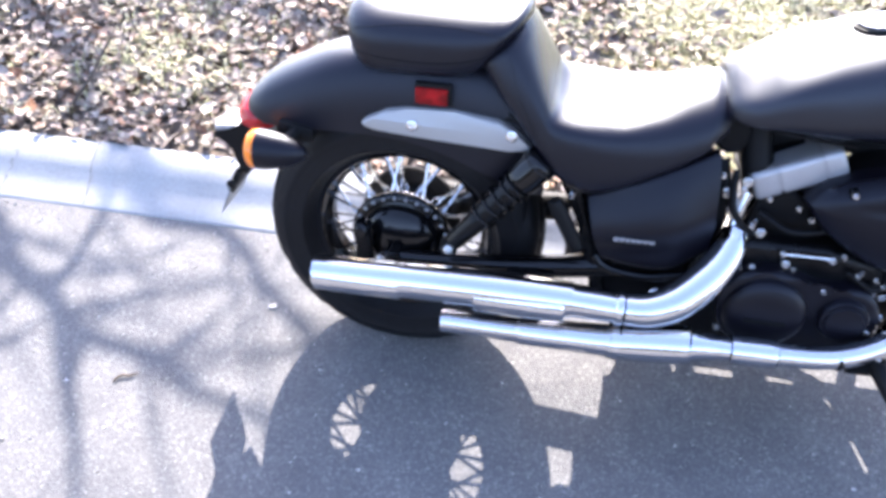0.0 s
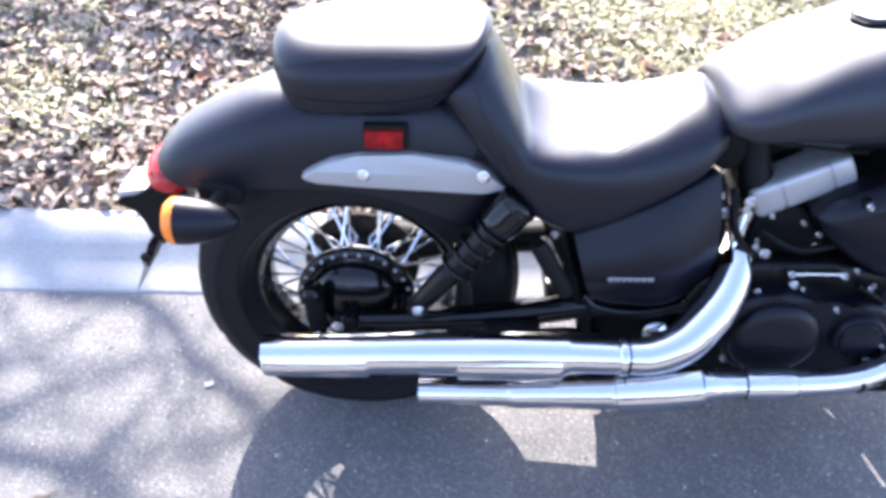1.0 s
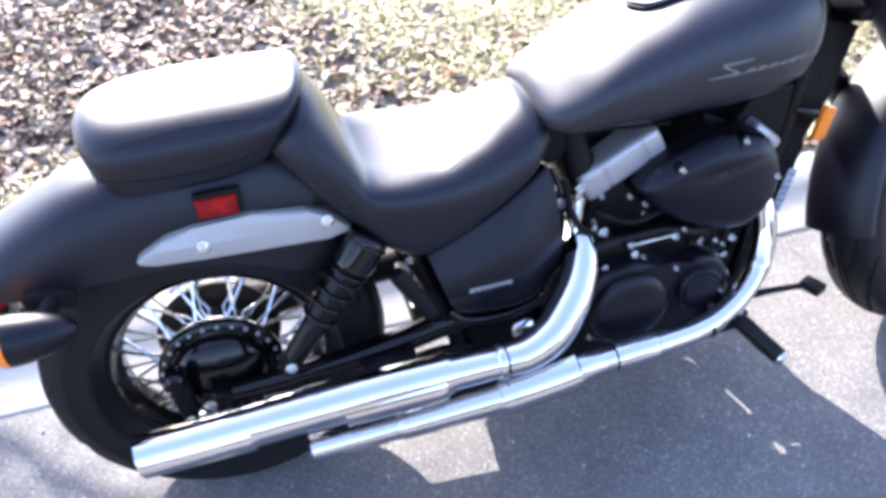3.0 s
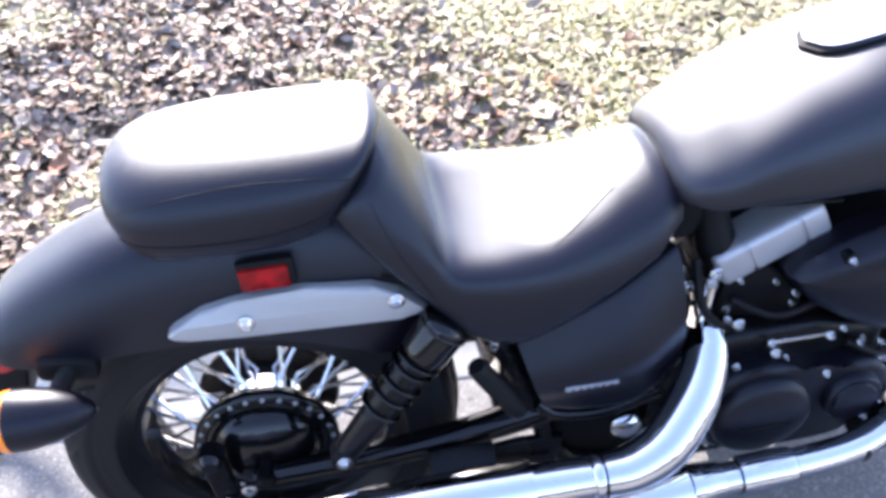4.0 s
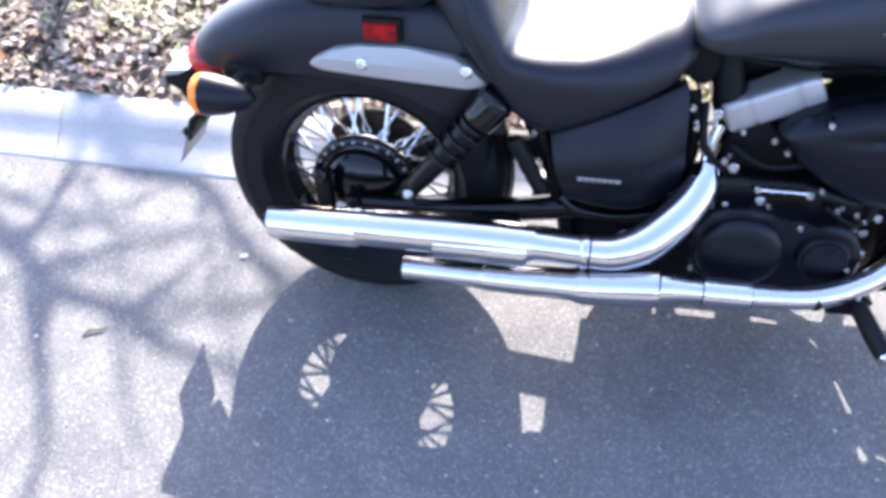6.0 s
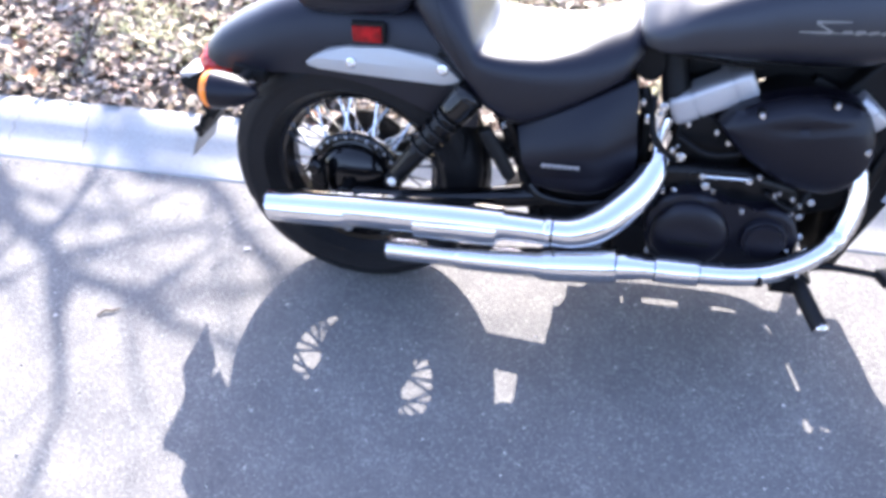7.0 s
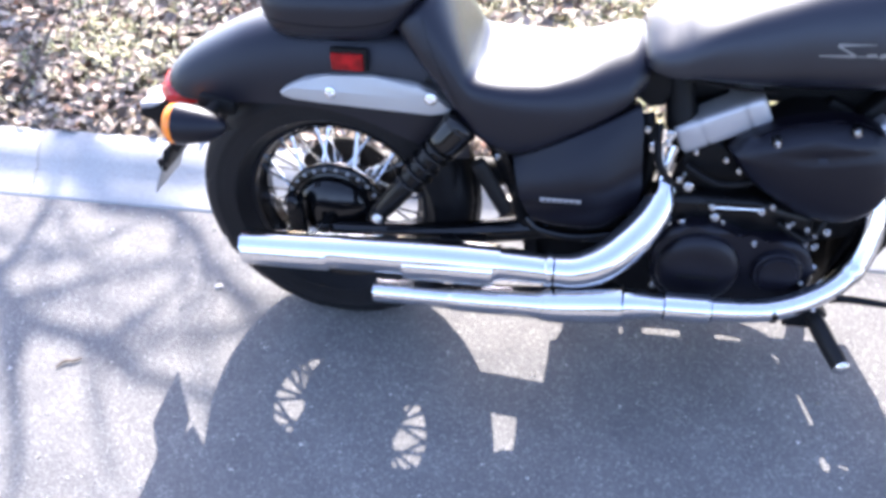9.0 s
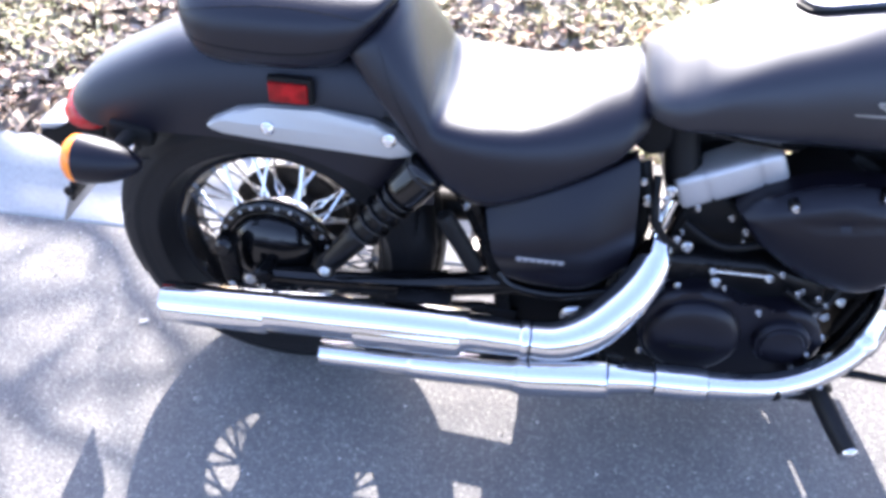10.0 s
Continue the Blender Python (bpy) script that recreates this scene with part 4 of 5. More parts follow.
# ---- side cover ----
for s in (-1, 1):
    curves = [[(0.396, s * 0.108, 0.524), (0.45, s * 0.118, 0.554), (0.53, s * 0.116, 0.596), (0.618, s * 0.094, 0.638)],
              [(0.394, s * 0.136, 0.528), (0.45, s * 0.146, 0.558), (0.53, s * 0.144, 0.598), (0.621, s * 0.118, 0.640)],
              [(0.396, s * 0.144, 0.520), (0.455, s * 0.153, 0.549), (0.535, s * 0.152, 0.588), (0.624, s * 0.124, 0.629)],
              [(0.408, s * 0.172, 0.478), (0.47, s * 0.184, 0.495), (0.55, s * 0.184, 0.522), (0.633, s * 0.150, 0.553)],
              [(0.410, s * 0.174, 0.470), (0.475, s * 0.186, 0.486), (0.555, s * 0.186, 0.512), (0.634, s * 0.152, 0.541)],
              [(0.426, s * 0.159, 0.420), (0.49, s * 0.171, 0.430), (0.57, s * 0.171, 0.442), (0.642, s * 0.138, 0.468)],
              [(0.438, s * 0.150, 0.394), (0.49, s * 0.163, 0.394), (0.57, s * 0.163, 0.398), (0.636, s * 0.132, 0.425)],
              [(0.442, s * 0.130, 0.388), (0.49, s * 0.140, 0.387), (0.57, s * 0.140, 0.390), (0.630, s * 0.115, 0.416)]]
    cover = part("side_cover", sheet(curves, 44, 30, 0.008), M_COVER, bike, "satin black side cover", smooth=60)
    back = [[(0.40, s * 0.108, 0.48), (0.47, s * 0.118, 0.50), (0.55, s * 0.118, 0.53), (0.62, s * 0.098, 0.56)],
            [(0.37, s * 0.105, 0.58), (0.45, s * 0.112, 0.62), (0.53, s * 0.110, 0.655), (0.600, s * 0.090, 0.70)]]
    part("cover_recess", sheet(back, 8, 16, 0.006), M_PLASTIC, bike)
    if s < 0:
        em = part("cover_badge", block((0.491, -0.1850, 0.467), (0.078, 0.004, 0.0085), 0.0015, (10, -1, 0)), M_ALU, cover, "small silver badge")
        for k in range(6):
            part("badge_mark", block((0.463 + 0.011 * k, -0.1875, 0.4666), (0.005, 0.0010, 0.0026), 0, (10, -1, 0)), M_CASE, em)


# ---- shocks and swingarm ----
def shock(s):
    top, low = Vector((0.302, s * 0.148, 0.604)), Vector((0.128, s * 0.170, 0.388))
    d = (low - top).normalized()
    ln = (low - top).length

    def at(t):
        return top + d * ln * t
    body = part("shock_absorber", tube([at(0.0), at(0.02), at(0.05), at(0.22), at(0.24), at(0.27)], [0.024, 0.032, 0.0345, 0.0345, 0.031, 0.022], 28, 36), M_GLOSS, bike, "black shock absorber")
    part("sleeve", tube([at(0.22), at(0.26), at(0.63), at(0.645), at(0.70), at(0.94), at(1.0)], [0.025, 0.0262, 0.0262, 0.0215, 0.0225, 0.0195, 0.015], 22, 40), M_BLACK, body)
    part("lower_eye", lathe([(0.017, -0.016), (0.019, -0.012), (0.019, 0.012), (0.017, 0.016)], at(1.0), 24), M_PLASTIC, body)
    for f, r in ((0.06, 0.0362), (0.275, 0.0335), (0.335, 0.0325), (0.43, 0.0325), (0.52, 0.0320), (0.62, 0.0315)):
        part("collar", tube([at(f - 0.010), at(f - 0.006), at(f + 0.008), at(f + 0.012)], [r - 0.006, r, r, r - 0.006], 24), M_GLOSS, body)
    bolt(tuple(at(1.0) + Vector((0, s * 0.016, 0))), 0.0085, out=s, parent=body)


shock(-1)
shock(1)
for s in (-1, 1):
    part("swingarm", tube([(-0.02, s * 0.125, 0.305), (0.12, s * 0.125, 0.312), (0.30, s * 0.12, 0.325), (0.47, s * 0.10, 0.345)], [0.018, 0.022, 0.024, 0.028], 14), M_GLOSS, bike)
part("swingarm_bridge", block((0.40, 0, 0.335), (0.07, 0.22, 0.045), 0.01), M_BLACK, bike)

# ---- frame ----
for s in (-1, 1):
    part("frame_tube", tube([(1.165, s * 0.04, 0.72), (1.13, s * 0.05, 0.50), (1.06, s * 0.09, 0.28), (0.97, s * 0.13 + 0.025, 0.180 - 0.015 * s), (0.80, s * 0.135 + 0.03, 0.165 - 0.020 * s), (0.55, s * 0.130 + 0.02, 0.172 - 0.018 * s), (0.46, s * 0.11, 0.24), (0.425, s * 0.11, 0.36), (0.37, s * 0.11, 0.52), (0.30, s * 0.10, 0.66)],
                            0.0165, 14), M_BLACK, bike)
    part("frame_tube", tube([(0.22, s * 0.095, 0.66), (0.35, s * 0.09, 0.62), (0.52, s * 0.08, 0.66), (0.62, s * 0.06, 0.70)], 0.014, 12), M_BLACK, bike)
    part("frame_tube", tube([(0.425, s * 0.13, 0.385), (0.455, s * 0.138, 0.362), (0.53, s * 0.138, 0.352), (0.62, s * 0.13, 0.365)], 0.011, 10), M_GLOSS, bike)
part("backbone", tube([(0.55, 0, 0.69), (0.85, 0, 0.70), (1.17, 0, 0.78)], 0.03, 14), M_BLACK, bike)
part("steering_head", tube([(1.15, 0, 0.86), (1.22, 0, 0.70)], 0.036, 18), M_BLACK, bike)
part("neck_gusset", plate([(1.14, 0.52), (1.20, 0.53), (1.240, 0.64), (1.265, 0.76), (1.15, 0.80), (1.12, 0.68)], -0.044, 0.044, 0.008), M_CASE, bike)
part("battery_box", block((0.50, 0, 0.50), (0.22, 0.20, 0.26), 0.02), M_PLASTIC, bike)
part("rear_plate", block((0.505, 0, 0.36), (0.20, 0.18, 0.06), 0.012), M_BLACK, bike)
pivot = part("pivot_cap", lathe([(0.026, -0.126), (0.028, -0.132), (0.024, -0.142), (0.014, -0.148), (0.002, -0.149)], (0.570, 0, 0.302), 28), M_CHROME, bike, "chrome pivot cap")
for s in (-1, 1):
    part("passenger_peg", tube([(0.330, s * 0.172, 0.530), (0.334, s * 0.172, 0.522), (0.383, s * 0.172, 0.432), (0.387, s * 0.172, 0.425)], [0.011, 0.0155, 0.0155, 0.011], 18), M_PLASTIC, bike, "folded black rubber passenger peg")
    part("peg_bracket", plate([(0.335, 0.548), (0.372, 0.552), (0.412, 0.44), (0.43, 0.38), (0.408, 0.375), (0.385, 0.455)], s * 0.125, s * 0.105, 0.004), M_BLACK, bike)
    bolt((0.362, s * 0.127, 0.518), 0.006, out=s, parent=bike)



# ---- engine ----
case = part("crankcase", plate([(0.60, 0.30), (0.62, 0.215), (0.70, 0.188), (0.94, 0.188), (0.982, 0.23), (0.985, 0.36), (0.97, 0.44), (0.86, 0.47), (0.70, 0.465), (0.62, 0.42)], -0.135, 0.150, 0.02), M_BLACK, bike, "black engine crankcase")
part("side_case", plate([(0.675, 0.34), (0.70, 0.262), (0.78, 0.238), (0.93, 0.25), (0.985, 0.30), (0.975, 0.37), (0.93, 0.405), (0.86, 0.40), (0.78, 0.425), (0.70, 0.405)], -0.12, -0.172, 0.012, 44), M_COVER, case)
part("left_case", plate([(0.60, 0.33), (0.61, 0.22), (0.66, 0.190), (0.86, 0.192), (0.955, 0.182), (0.978, 0.25), (0.982, 0.42), (0.95, 0.44), (0.70, 0.43)], 0.140, 0.178, 0.015), M_BLACK, case)
# added slats, unseen on the far side, leaving thin lit stripes in the ground shadow
for x0, x1, z0, z1 in ((0.988, 1.031, 0.28, 0.40), (1.040, 1.066, 0.28, 0.40), (1.074, 1.150, 0.28, 0.40), (0.975, 1.150, 0.160, 0.290), (0.975, 1.150, 0.375, 0.440)):
    part("shadow_slat", plate([(x0, z0), (x1, z0), (x1 + 0.006, z1), (x0 + 0.006, z1)], 0.150, 0.172 if z1 - z0 < 0.125 else 0.168, 0.003), M_BLACK, case)
cl = part("clutch_cover", lathe([(0.078, -0.165), (0.080, -0.178), (0.076, -0.188), (0.066, -0.194), (0.040, -0.197), (0.002, -0.198)], (0.768, 0, 0.330), 48), M_COVER, case, "round black clutch cover")
part("cover_mark", block((0.768, -0.1985, 0.322), (0.078, 0.002, 0.009), 0.0006), M_PLASTIC, cl)
part("timing_cover", lathe([(0.046, -0.165), (0.047, -0.180), (0.043, -0.187), (0.036, -0.186), (0.034, -0.191), (0.002, -0.193)], (0.915, 0, 0.340), 36), M_COVER, case, "small round black cover")
for x, z in ((0.690, 0.275), (0.862, 0.398), (0.968, 0.312), (0.955, 0.275)):
    bolt((x, -0.172 if z < 0.40 else -0.150, z), 0.0042, parent=case)


def cylinder(base, lean, name):
    """Finned cylinder and head on the crankcase, leaning in the V."""
    root = part(name, block((0, 0, 0.02), (0.135, 0.15, 0.05), 0.015), M_CASE, bike, "black finned engine cylinder")
    root.matrix_basis = pose(base[0], 0.0, base[1], 0, lean, 0)
    fin = None
    for k in range(9):
        if fin is None:
            fin = part("fin", block((0, 0, 0), (0.150, 0.150, 0.0055), 0.0025), M_CASE, root)
            fin.matrix_basis = pose(0, 0, 0.045 + 0.0145 * k)
        else:
            o = new("fin", fin.data)
            o.parent = root
            o.matrix_basis = pose(0, 0, 0.045 + 0.0145 * k)
    part("barrel", lathe([(0.062, 0.03), (0.062, 0.175)], (0, 0, 0), 28, axis="z"), M_CASE, root)
    part("head", block((0, 0.01, 0.190), (0.13, 0.13, 0.045), 0.014), M_CASE, root)
    return root


cylinder((0.825, 0.43), -26, "rear_cylinder")
cylinder((0.925, 0.43), 26, "front_cylinder")


def head_cover(c, slope, length, thick, joints):
    """Satin aluminium head cover, rounded, with thin joints cut across it."""
    cuts = [(-0.5, 0.80), (-0.485, 0.93), (-0.45, 1.0)]
    for u in joints:
        cuts += [(u - 0.014, 1.0), (u - 0.013, 0.90), (u + 0.013, 0.90), (u + 0.014, 1.0)]
    cuts += [(0.45, 1.0), (0.485, 0.93), (0.5, 0.80)]
    rings = []
    for u, f in cuts:
        rings.append([Vector((u * length, 0.085 * math.copysign(abs(math.cos(a)) ** 0.22, math.cos(a)) * (0.6 + 0.4 * f), thick / 2 * f * math.copysign(abs(math.sin(a)) ** 0.34, math.sin(a))))
                      for a in (2 * math.pi * k / 48 for k in range(48))])
    bm = bmesh.new()
    skin(bm, rings)
    cov = part("head_cover", bm, M_ALU, bike, "satin silver cylinder head cover", smooth=50)
    cov.matrix_basis = pose(*c, 0, slope, 0)
    return cov


head_cover((0.772, -0.022, 0.603), -27, 0.166, 0.064, (-0.20, 0.28))
head_cover((1.056, -0.020, 0.591), 40, 0.074, 0.052, (0.05,))
part("airbox", block((0.86, 0.03, 0.655), (0.42, 0.12, 0.075), 0.02), M_PLASTIC, bike)
part("engine_stay", plate([(1.01, 0.34), (1.07, 0.36), (1.12, 0.52), (1.13, 0.68), (1.06, 0.69), (0.98, 0.58), (0.95, 0.42)], -0.07, 0.06, 0.01), M_CASE, bike)
part("pivot_plate", plate([(0.44, 0.37), (0.45, 0.21), (0.64, 0.17), (0.66, 0.40)], -0.105, 0.15, 0.01), M_CASE, bike)
# added black plate keeps the space before the fins dark
part("fin_dark_mask", plate([(0.700, 0.475), (0.722, 0.560), (0.765, 0.575), (0.800, 0.548), (0.835, 0.505), (0.850, 0.468), (0.79, 0.462)], -0.098, -0.080, 0.008), M_CASE, bike)
# bolts added to give this dark area a few glints
for x, z in ((0.735, 0.545), (0.722, 0.492), (0.792, 0.532), (0.826, 0.484)):
    bolt((x, -0.098, z), 0.0042, parent=bike)
part("duct_neck", tube([(0.73, -0.07, 0.572), (0.708, -0.07, 0.585), (0.694, -0.06, 0.635), (0.687, -0.05, 0.69)], [0.030, 0.031, 0.027, 0.025], 18), M_CASE, bike)
part("seat_bracket", plate([(0.60, 0.712), (0.664, 0.705), (0.676, 0.650), (0.664, 0.622), (0.640, 0.618), (0.60, 0.645)], -0.075, -0.050, 0.006), M_CASE, bike)

# air cleaner cover: egg-shaped shell with a crease
egg = [tuple(q) for q in spline([(0.787, 0.570), (0.817, 0.603), (0.867, 0.628), (0.923, 0.643), (0.986, 0.645), (1.036, 0.625), (1.069, 0.580), (1.080, 0.532), (1.070, 0.478),
                                (1.030, 0.440), (0.977, 0.437), (0.915, 0.458), (0.851, 0.499), (0.811, 0.535), (0.787, 0.570)], 73)][:-1]
rings = []
for f, y in ((1.0, -0.095), (1.0, -0.122), (0.985, -0.135), (0.94, -0.146), (0.88, -0.153), (0.82, -0.157), (0.75, -0.160), (0.67, -0.1625), (0.58, -0.1645), (0.48, -0.166), (0.38, -0.167), (0.28, -0.168), (0.18, -0.1685), (0.05, -0.1685)):
    ring = []
    for x, z in egg:
        px, pz = 0.94 + (x - 0.94) * f, 0.548 + (z - 0.548) * f
        line = 0.578 + 0.34 * (px - 0.80) - 0.55 * max(px - 0.93, 0)
        groove = 0.578 + 0.12 * (px - 0.87)
        yy = y + (0.75 * max(pz - line, 0) if f < 0.97 else 0)
        if f < 0.97 and px > 0.86:
            yy += 0.006 * max(0, 1 - abs(pz - groove) / 0.010) * min((px - 0.86) / 0.06, 1)
        ring.append(Vector((px, min(yy, -0.10), pz)))
    rings.append(ring)
bm = bmesh.new()
skin(bm, rings)
cleaner = part("air_cleaner", bm, M_COVER, bike, "matte black egg-shaped air cleaner cover", smooth=45)
part("backing", lathe([(0.09, -0.03), (0.09, -0.10)], (0.925, 0, 0.55), 30), M_CASE, cleaner)
for x, z, y in ((0.857, 0.606, -0.154), (0.984, 0.632, -0.144), (1.060, 0.546, -0.150)):
    # black disc stands in for the shade of the small recess round the bolt
    part("recess_shade", lathe([(0.0085, 0.012), (0.0085, -0.002), (0.007, -0.003), (0.002, -0.003)], (x, y, z), 20), M_BLACK, cleaner)
    bolt((x, y - 0.004, z), 0.0042, parent=cleaner, mat=M_CHROME)
for x, z, y in ((0.815, 0.520, -0.115), (0.862, 0.495, -0.12), (0.985, 0.440, -0.12)):
    bolt((x, y, z), 0.0042, parent=cleaner)

# linkages, hoses and small hardware on the engine's flank
part("link_rod", tube([(0.775, -0.150, 0.458), (0.865, -0.152, 0.461)], 0.0028, 8), M_STEEL, bike, "steel throttle link")
for x, z, y, r in ((0.775, 0.458, -0.150, 0.008), (0.865, 0.458, -0.152, 0.009), (0.882, 0.470, -0.152, 0.006), (0.785, 0.435, -0.150, 0.010), (0.80, 0.430, -0.155, 0.005), (0.955, 0.425, -0.150, 0.006),
                   (0.972, 0.412, -0.150, 0.006), (0.975, 0.385, -0.150, 0.007), (0.93, 0.43, -0.14, 0.005), (0.70, 0.455, -0.13, 0.006)):
    bolt((x, y, z), r * 0.62, parent=bike, name="fitting")
for x, z, r in ((0.710, 0.499, 0.006), (0.727, 0.417, 0.007), (0.703, 0.415, 0.005), (0.920, 0.430, 0.005), (0.922, 0.387, 0.005), (0.959, 0.391, 0.006), (0.980, 0.388, 0.005), (0.963, 0.355, 0.006),
                (0.989, 0.335, 0.008), (0.991, 0.422, 0.007), (0.679, 0.592, 0.009), (0.676, 0.575, 0.007), (0.729, 0.485, 0.009), (0.807, 0.399, 0.004)):
    bolt((x, -0.150, z) if 0.33 < z < 0.45 else (x, -0.128, z), r * 0.8, parent=bike, name="fitting")
part("hose", tube([(0.66, -0.10, 0.60), (0.665, -0.13, 0.54), (0.69, -0.135, 0.50), (0.72, -0.12, 0.47)], 0.007, 10), M_CASE, bike)
part("hose", tube([(0.99, -0.10, 0.48), (0.985, -0.14, 0.44), (0.96, -0.15, 0.40), (0.90, -0.145, 0.43)], 0.006, 10), M_CASE, bike)
part("hose", tube([(0.72, -0.11, 0.52), (0.78, -0.135, 0.50), (0.85, -0.125, 0.505)], 0.007, 10), M_CASE, bike)
part("cable", tube([(1.0, -0.04, 0.69), (0.95, -0.06, 0.676), (0.84, -0.06, 0.668), (0.74, -0.04, 0.68)], 0.0045, 8), M_CASE, bike)
part("brake_switch", tube([(0.665, -0.105, 0.56), (0.675, -0.11, 0.50)], 0.008, 10), M_STEEL, bike, "bright steel spring and switch")

part("wiring_loom", tube([(0.640, -0.06, 0.60), (0.652, -0.085, 0.545), (0.655, -0.09, 0.48), (0.64, -0.08, 0.40)], 0.013, 10), M_PLASTIC, bike)
part("loom_cover", plate([(0.612, 0.40), (0.66, 0.40), (0.672, 0.52), (0.655, 0.545), (0.628, 0.53)], -0.075, -0.045, 0.006), M_CASE, bike)
for x, z, r in ((0.655, 0.548, 0.0085), (0.640, 0.585, 0.005), (0.668, 0.515, 0.005)):
    bolt((x, -0.098, z), r, parent=bike, name="fitting")

# ---- exhausts ----
upper = part("upper_muffler", tube([(-0.136, -0.255, 0.343), (-0.02, -0.255, 0.347), (0.12, -0.255, 0.353), (0.26, -0.255, 0.357), (0.388, -0.255, 0.358)],
                                   [0.0335, 0.0355, 0.0375, 0.0385, 0.0365], 40, 60), M_CHROME, bike, "long chrome upper muffler")
part("tailpipe_bore", lathe([(0.029, -0.0015), (0.026, 0.004), (0.025, -0.003), (0.002, -0.003)], (-0.136, -0.255, 0.343), 28, axis="x"), M_BLACK, upper)
part("outlet_sleeve", tube([(-0.132, -0.258, 0.339), (-0.05, -0.258, 0.341), (0.046, -0.258, 0.345), (0.049, -0.258, 0.345)], [0.0332, 0.0345, 0.0360, 0.0330], 36), M_CHROME, upper)
part("shield_step", tube([(0.20, -0.262, 0.346), (0.30, -0.262, 0.348), (0.374, -0.262, 0.349), (0.378, -0.262, 0.349)], [0.0345, 0.0355, 0.0350, 0.0310], 32), M_CHROME, upper)
part("link_pipe", tube([(0.380, -0.255, 0.357), (0.43, -0.2545, 0.355), (0.485, -0.254, 0.353)], [0.0320, 0.0310, 0.0290], 32), M_CHROME, upper)
part("clamp", tube([(0.473, -0.254, 0.354), (0.476, -0.254, 0.354), (0.486, -0.254, 0.3535), (0.489, -0.254, 0.3535)], [0.029, 0.0335, 0.0335, 0.029], 32), M_CHROME, upper)
part("rear_head_shield", tube([(0.488, -0.254, 0.354), (0.535, -0.252, 0.357), (0.585, -0.238, 0.374), (0.632, -0.205, 0.404), (0.665, -0.168, 0.434), (0.681, -0.138, 0.462), (0.684, -0.120, 0.484)],
                              [0.0310, 0.0335, 0.0365, 0.0370, 0.0345, 0.0300, 0.0225], 32, 60), M_CHROME, upper, "chrome heat shield on the bend")
part("rear_head_pipe", tube([(0.678, -0.122, 0.465), (0.682, -0.108, 0.50), (0.695, -0.09, 0.55)], [0.011, 0.010, 0.012], 20), M_CHROME, upper)
lower = part("lower_muffler", tube([(0.131, -0.252, 0.255), (0.22, -0.252, 0.256), (0.31, -0.252, 0.257)], [0.0248, 0.0253, 0.0258], 32, 20), M_CHROME, bike, "chrome lower muffler")
part("lower_shell", tube([(0.288, -0.252, 0.257), (0.292, -0.252, 0.257), (0.40, -0.252, 0.261), (0.50, -0.252, 0.267), (0.62, -0.250, 0.281), (0.68, -0.248, 0.283)],
                         [0.0255, 0.0285, 0.0310, 0.0335, 0.0325, 0.0265], 32, 50), M_CHROME, lower)
part("tailpipe_bore", lathe([(0.0200, -0.0015), (0.018, 0.004), (0.017, -0.003), (0.002, -0.003)], (0.131, -0.252, 0.255), 24, axis="x"), M_BLACK, lower)
part("clamp", tube([(0.470, -0.252, 0.264), (0.473, -0.252, 0.264), (0.480, -0.252, 0.265), (0.483, -0.252, 0.265)], [0.033, 0.0365, 0.0365, 0.033], 28), M_CHROME, lower)
part("muffler_sleeve", tube([(0.483, -0.254, 0.268), (0.490, -0.254, 0.269), (0.617, -0.253, 0.2835), (0.624, -0.253, 0.2845)], [0.0350, 0.0395, 0.0395, 0.0350], 32, 24), M_CHROME, lower)
part("shield_sleeve", tube([(0.708, -0.247, 0.284), (0.714, -0.247, 0.284), (0.786, -0.244, 0.284), (0.792, -0.244, 0.284)], [0.0262, 0.0292, 0.0292, 0.0262], 28, 24), M_CHROME, lower)
part("front_head_pipe", tube([(0.66, -0.249, 0.283), (0.76, -0.246, 0.284), (0.86, -0.238, 0.284), (0.917, -0.229, 0.289), (0.97, -0.212, 0.302), (1.02, -0.187, 0.322), (1.055, -0.163, 0.350), (1.072, -0.145, 0.390), (1.076, -0.128, 0.435), (1.068, -0.11, 0.48), (1.05, -0.09, 0.535)],
                             [0.0245, 0.0240, 0.0235, 0.0230, 0.0225, 0.0220, 0.0220, 0.0220, 0.0215, 0.020, 0.018], 28, 90), M_CHROME, lower, "chrome front head pipe")
part("clamp", tube([(0.900, -0.232, 0.283), (0.905, -0.231, 0.284), (0.912, -0.230, 0.2855), (0.917, -0.229, 0.287)], [0.0215, 0.0248, 0.0248, 0.0215], 24), M_GLOSS, lower, "black clamp band")
part("clamp", tube([(1.046, -0.170, 0.340), (1.053, -0.165, 0.348), (1.060, -0.159, 0.358)], [0.0222, 0.0236, 0.0222], 24), M_STEEL, lower)
bolt((1.062, -0.176, 0.338), 0.006, parent=lower)
bolt((0.985, -0.222, 0.292), 0.005, parent=lower)
for x, y, z, r in ((0.4905, -0.254, 0.3535, 0.0325),):
    part("joint", tube([(x - 0.0015, y, z), (x + 0.0015, y, z)], r, 32), M_BLACK, upper)
for x, y, z, r in ((0.4835, -0.252, 0.2665, 0.0358), (0.626, -0.252, 0.2835, 0.0335), (0.7065, -0.247, 0.284, 0.0268), (0.7935, -0.244, 0.284, 0.0252)):
    part("joint", tube([(x - 0.0015, y, z), (x + 0.0015, y, z)], r, 28), M_BLACK, lower)
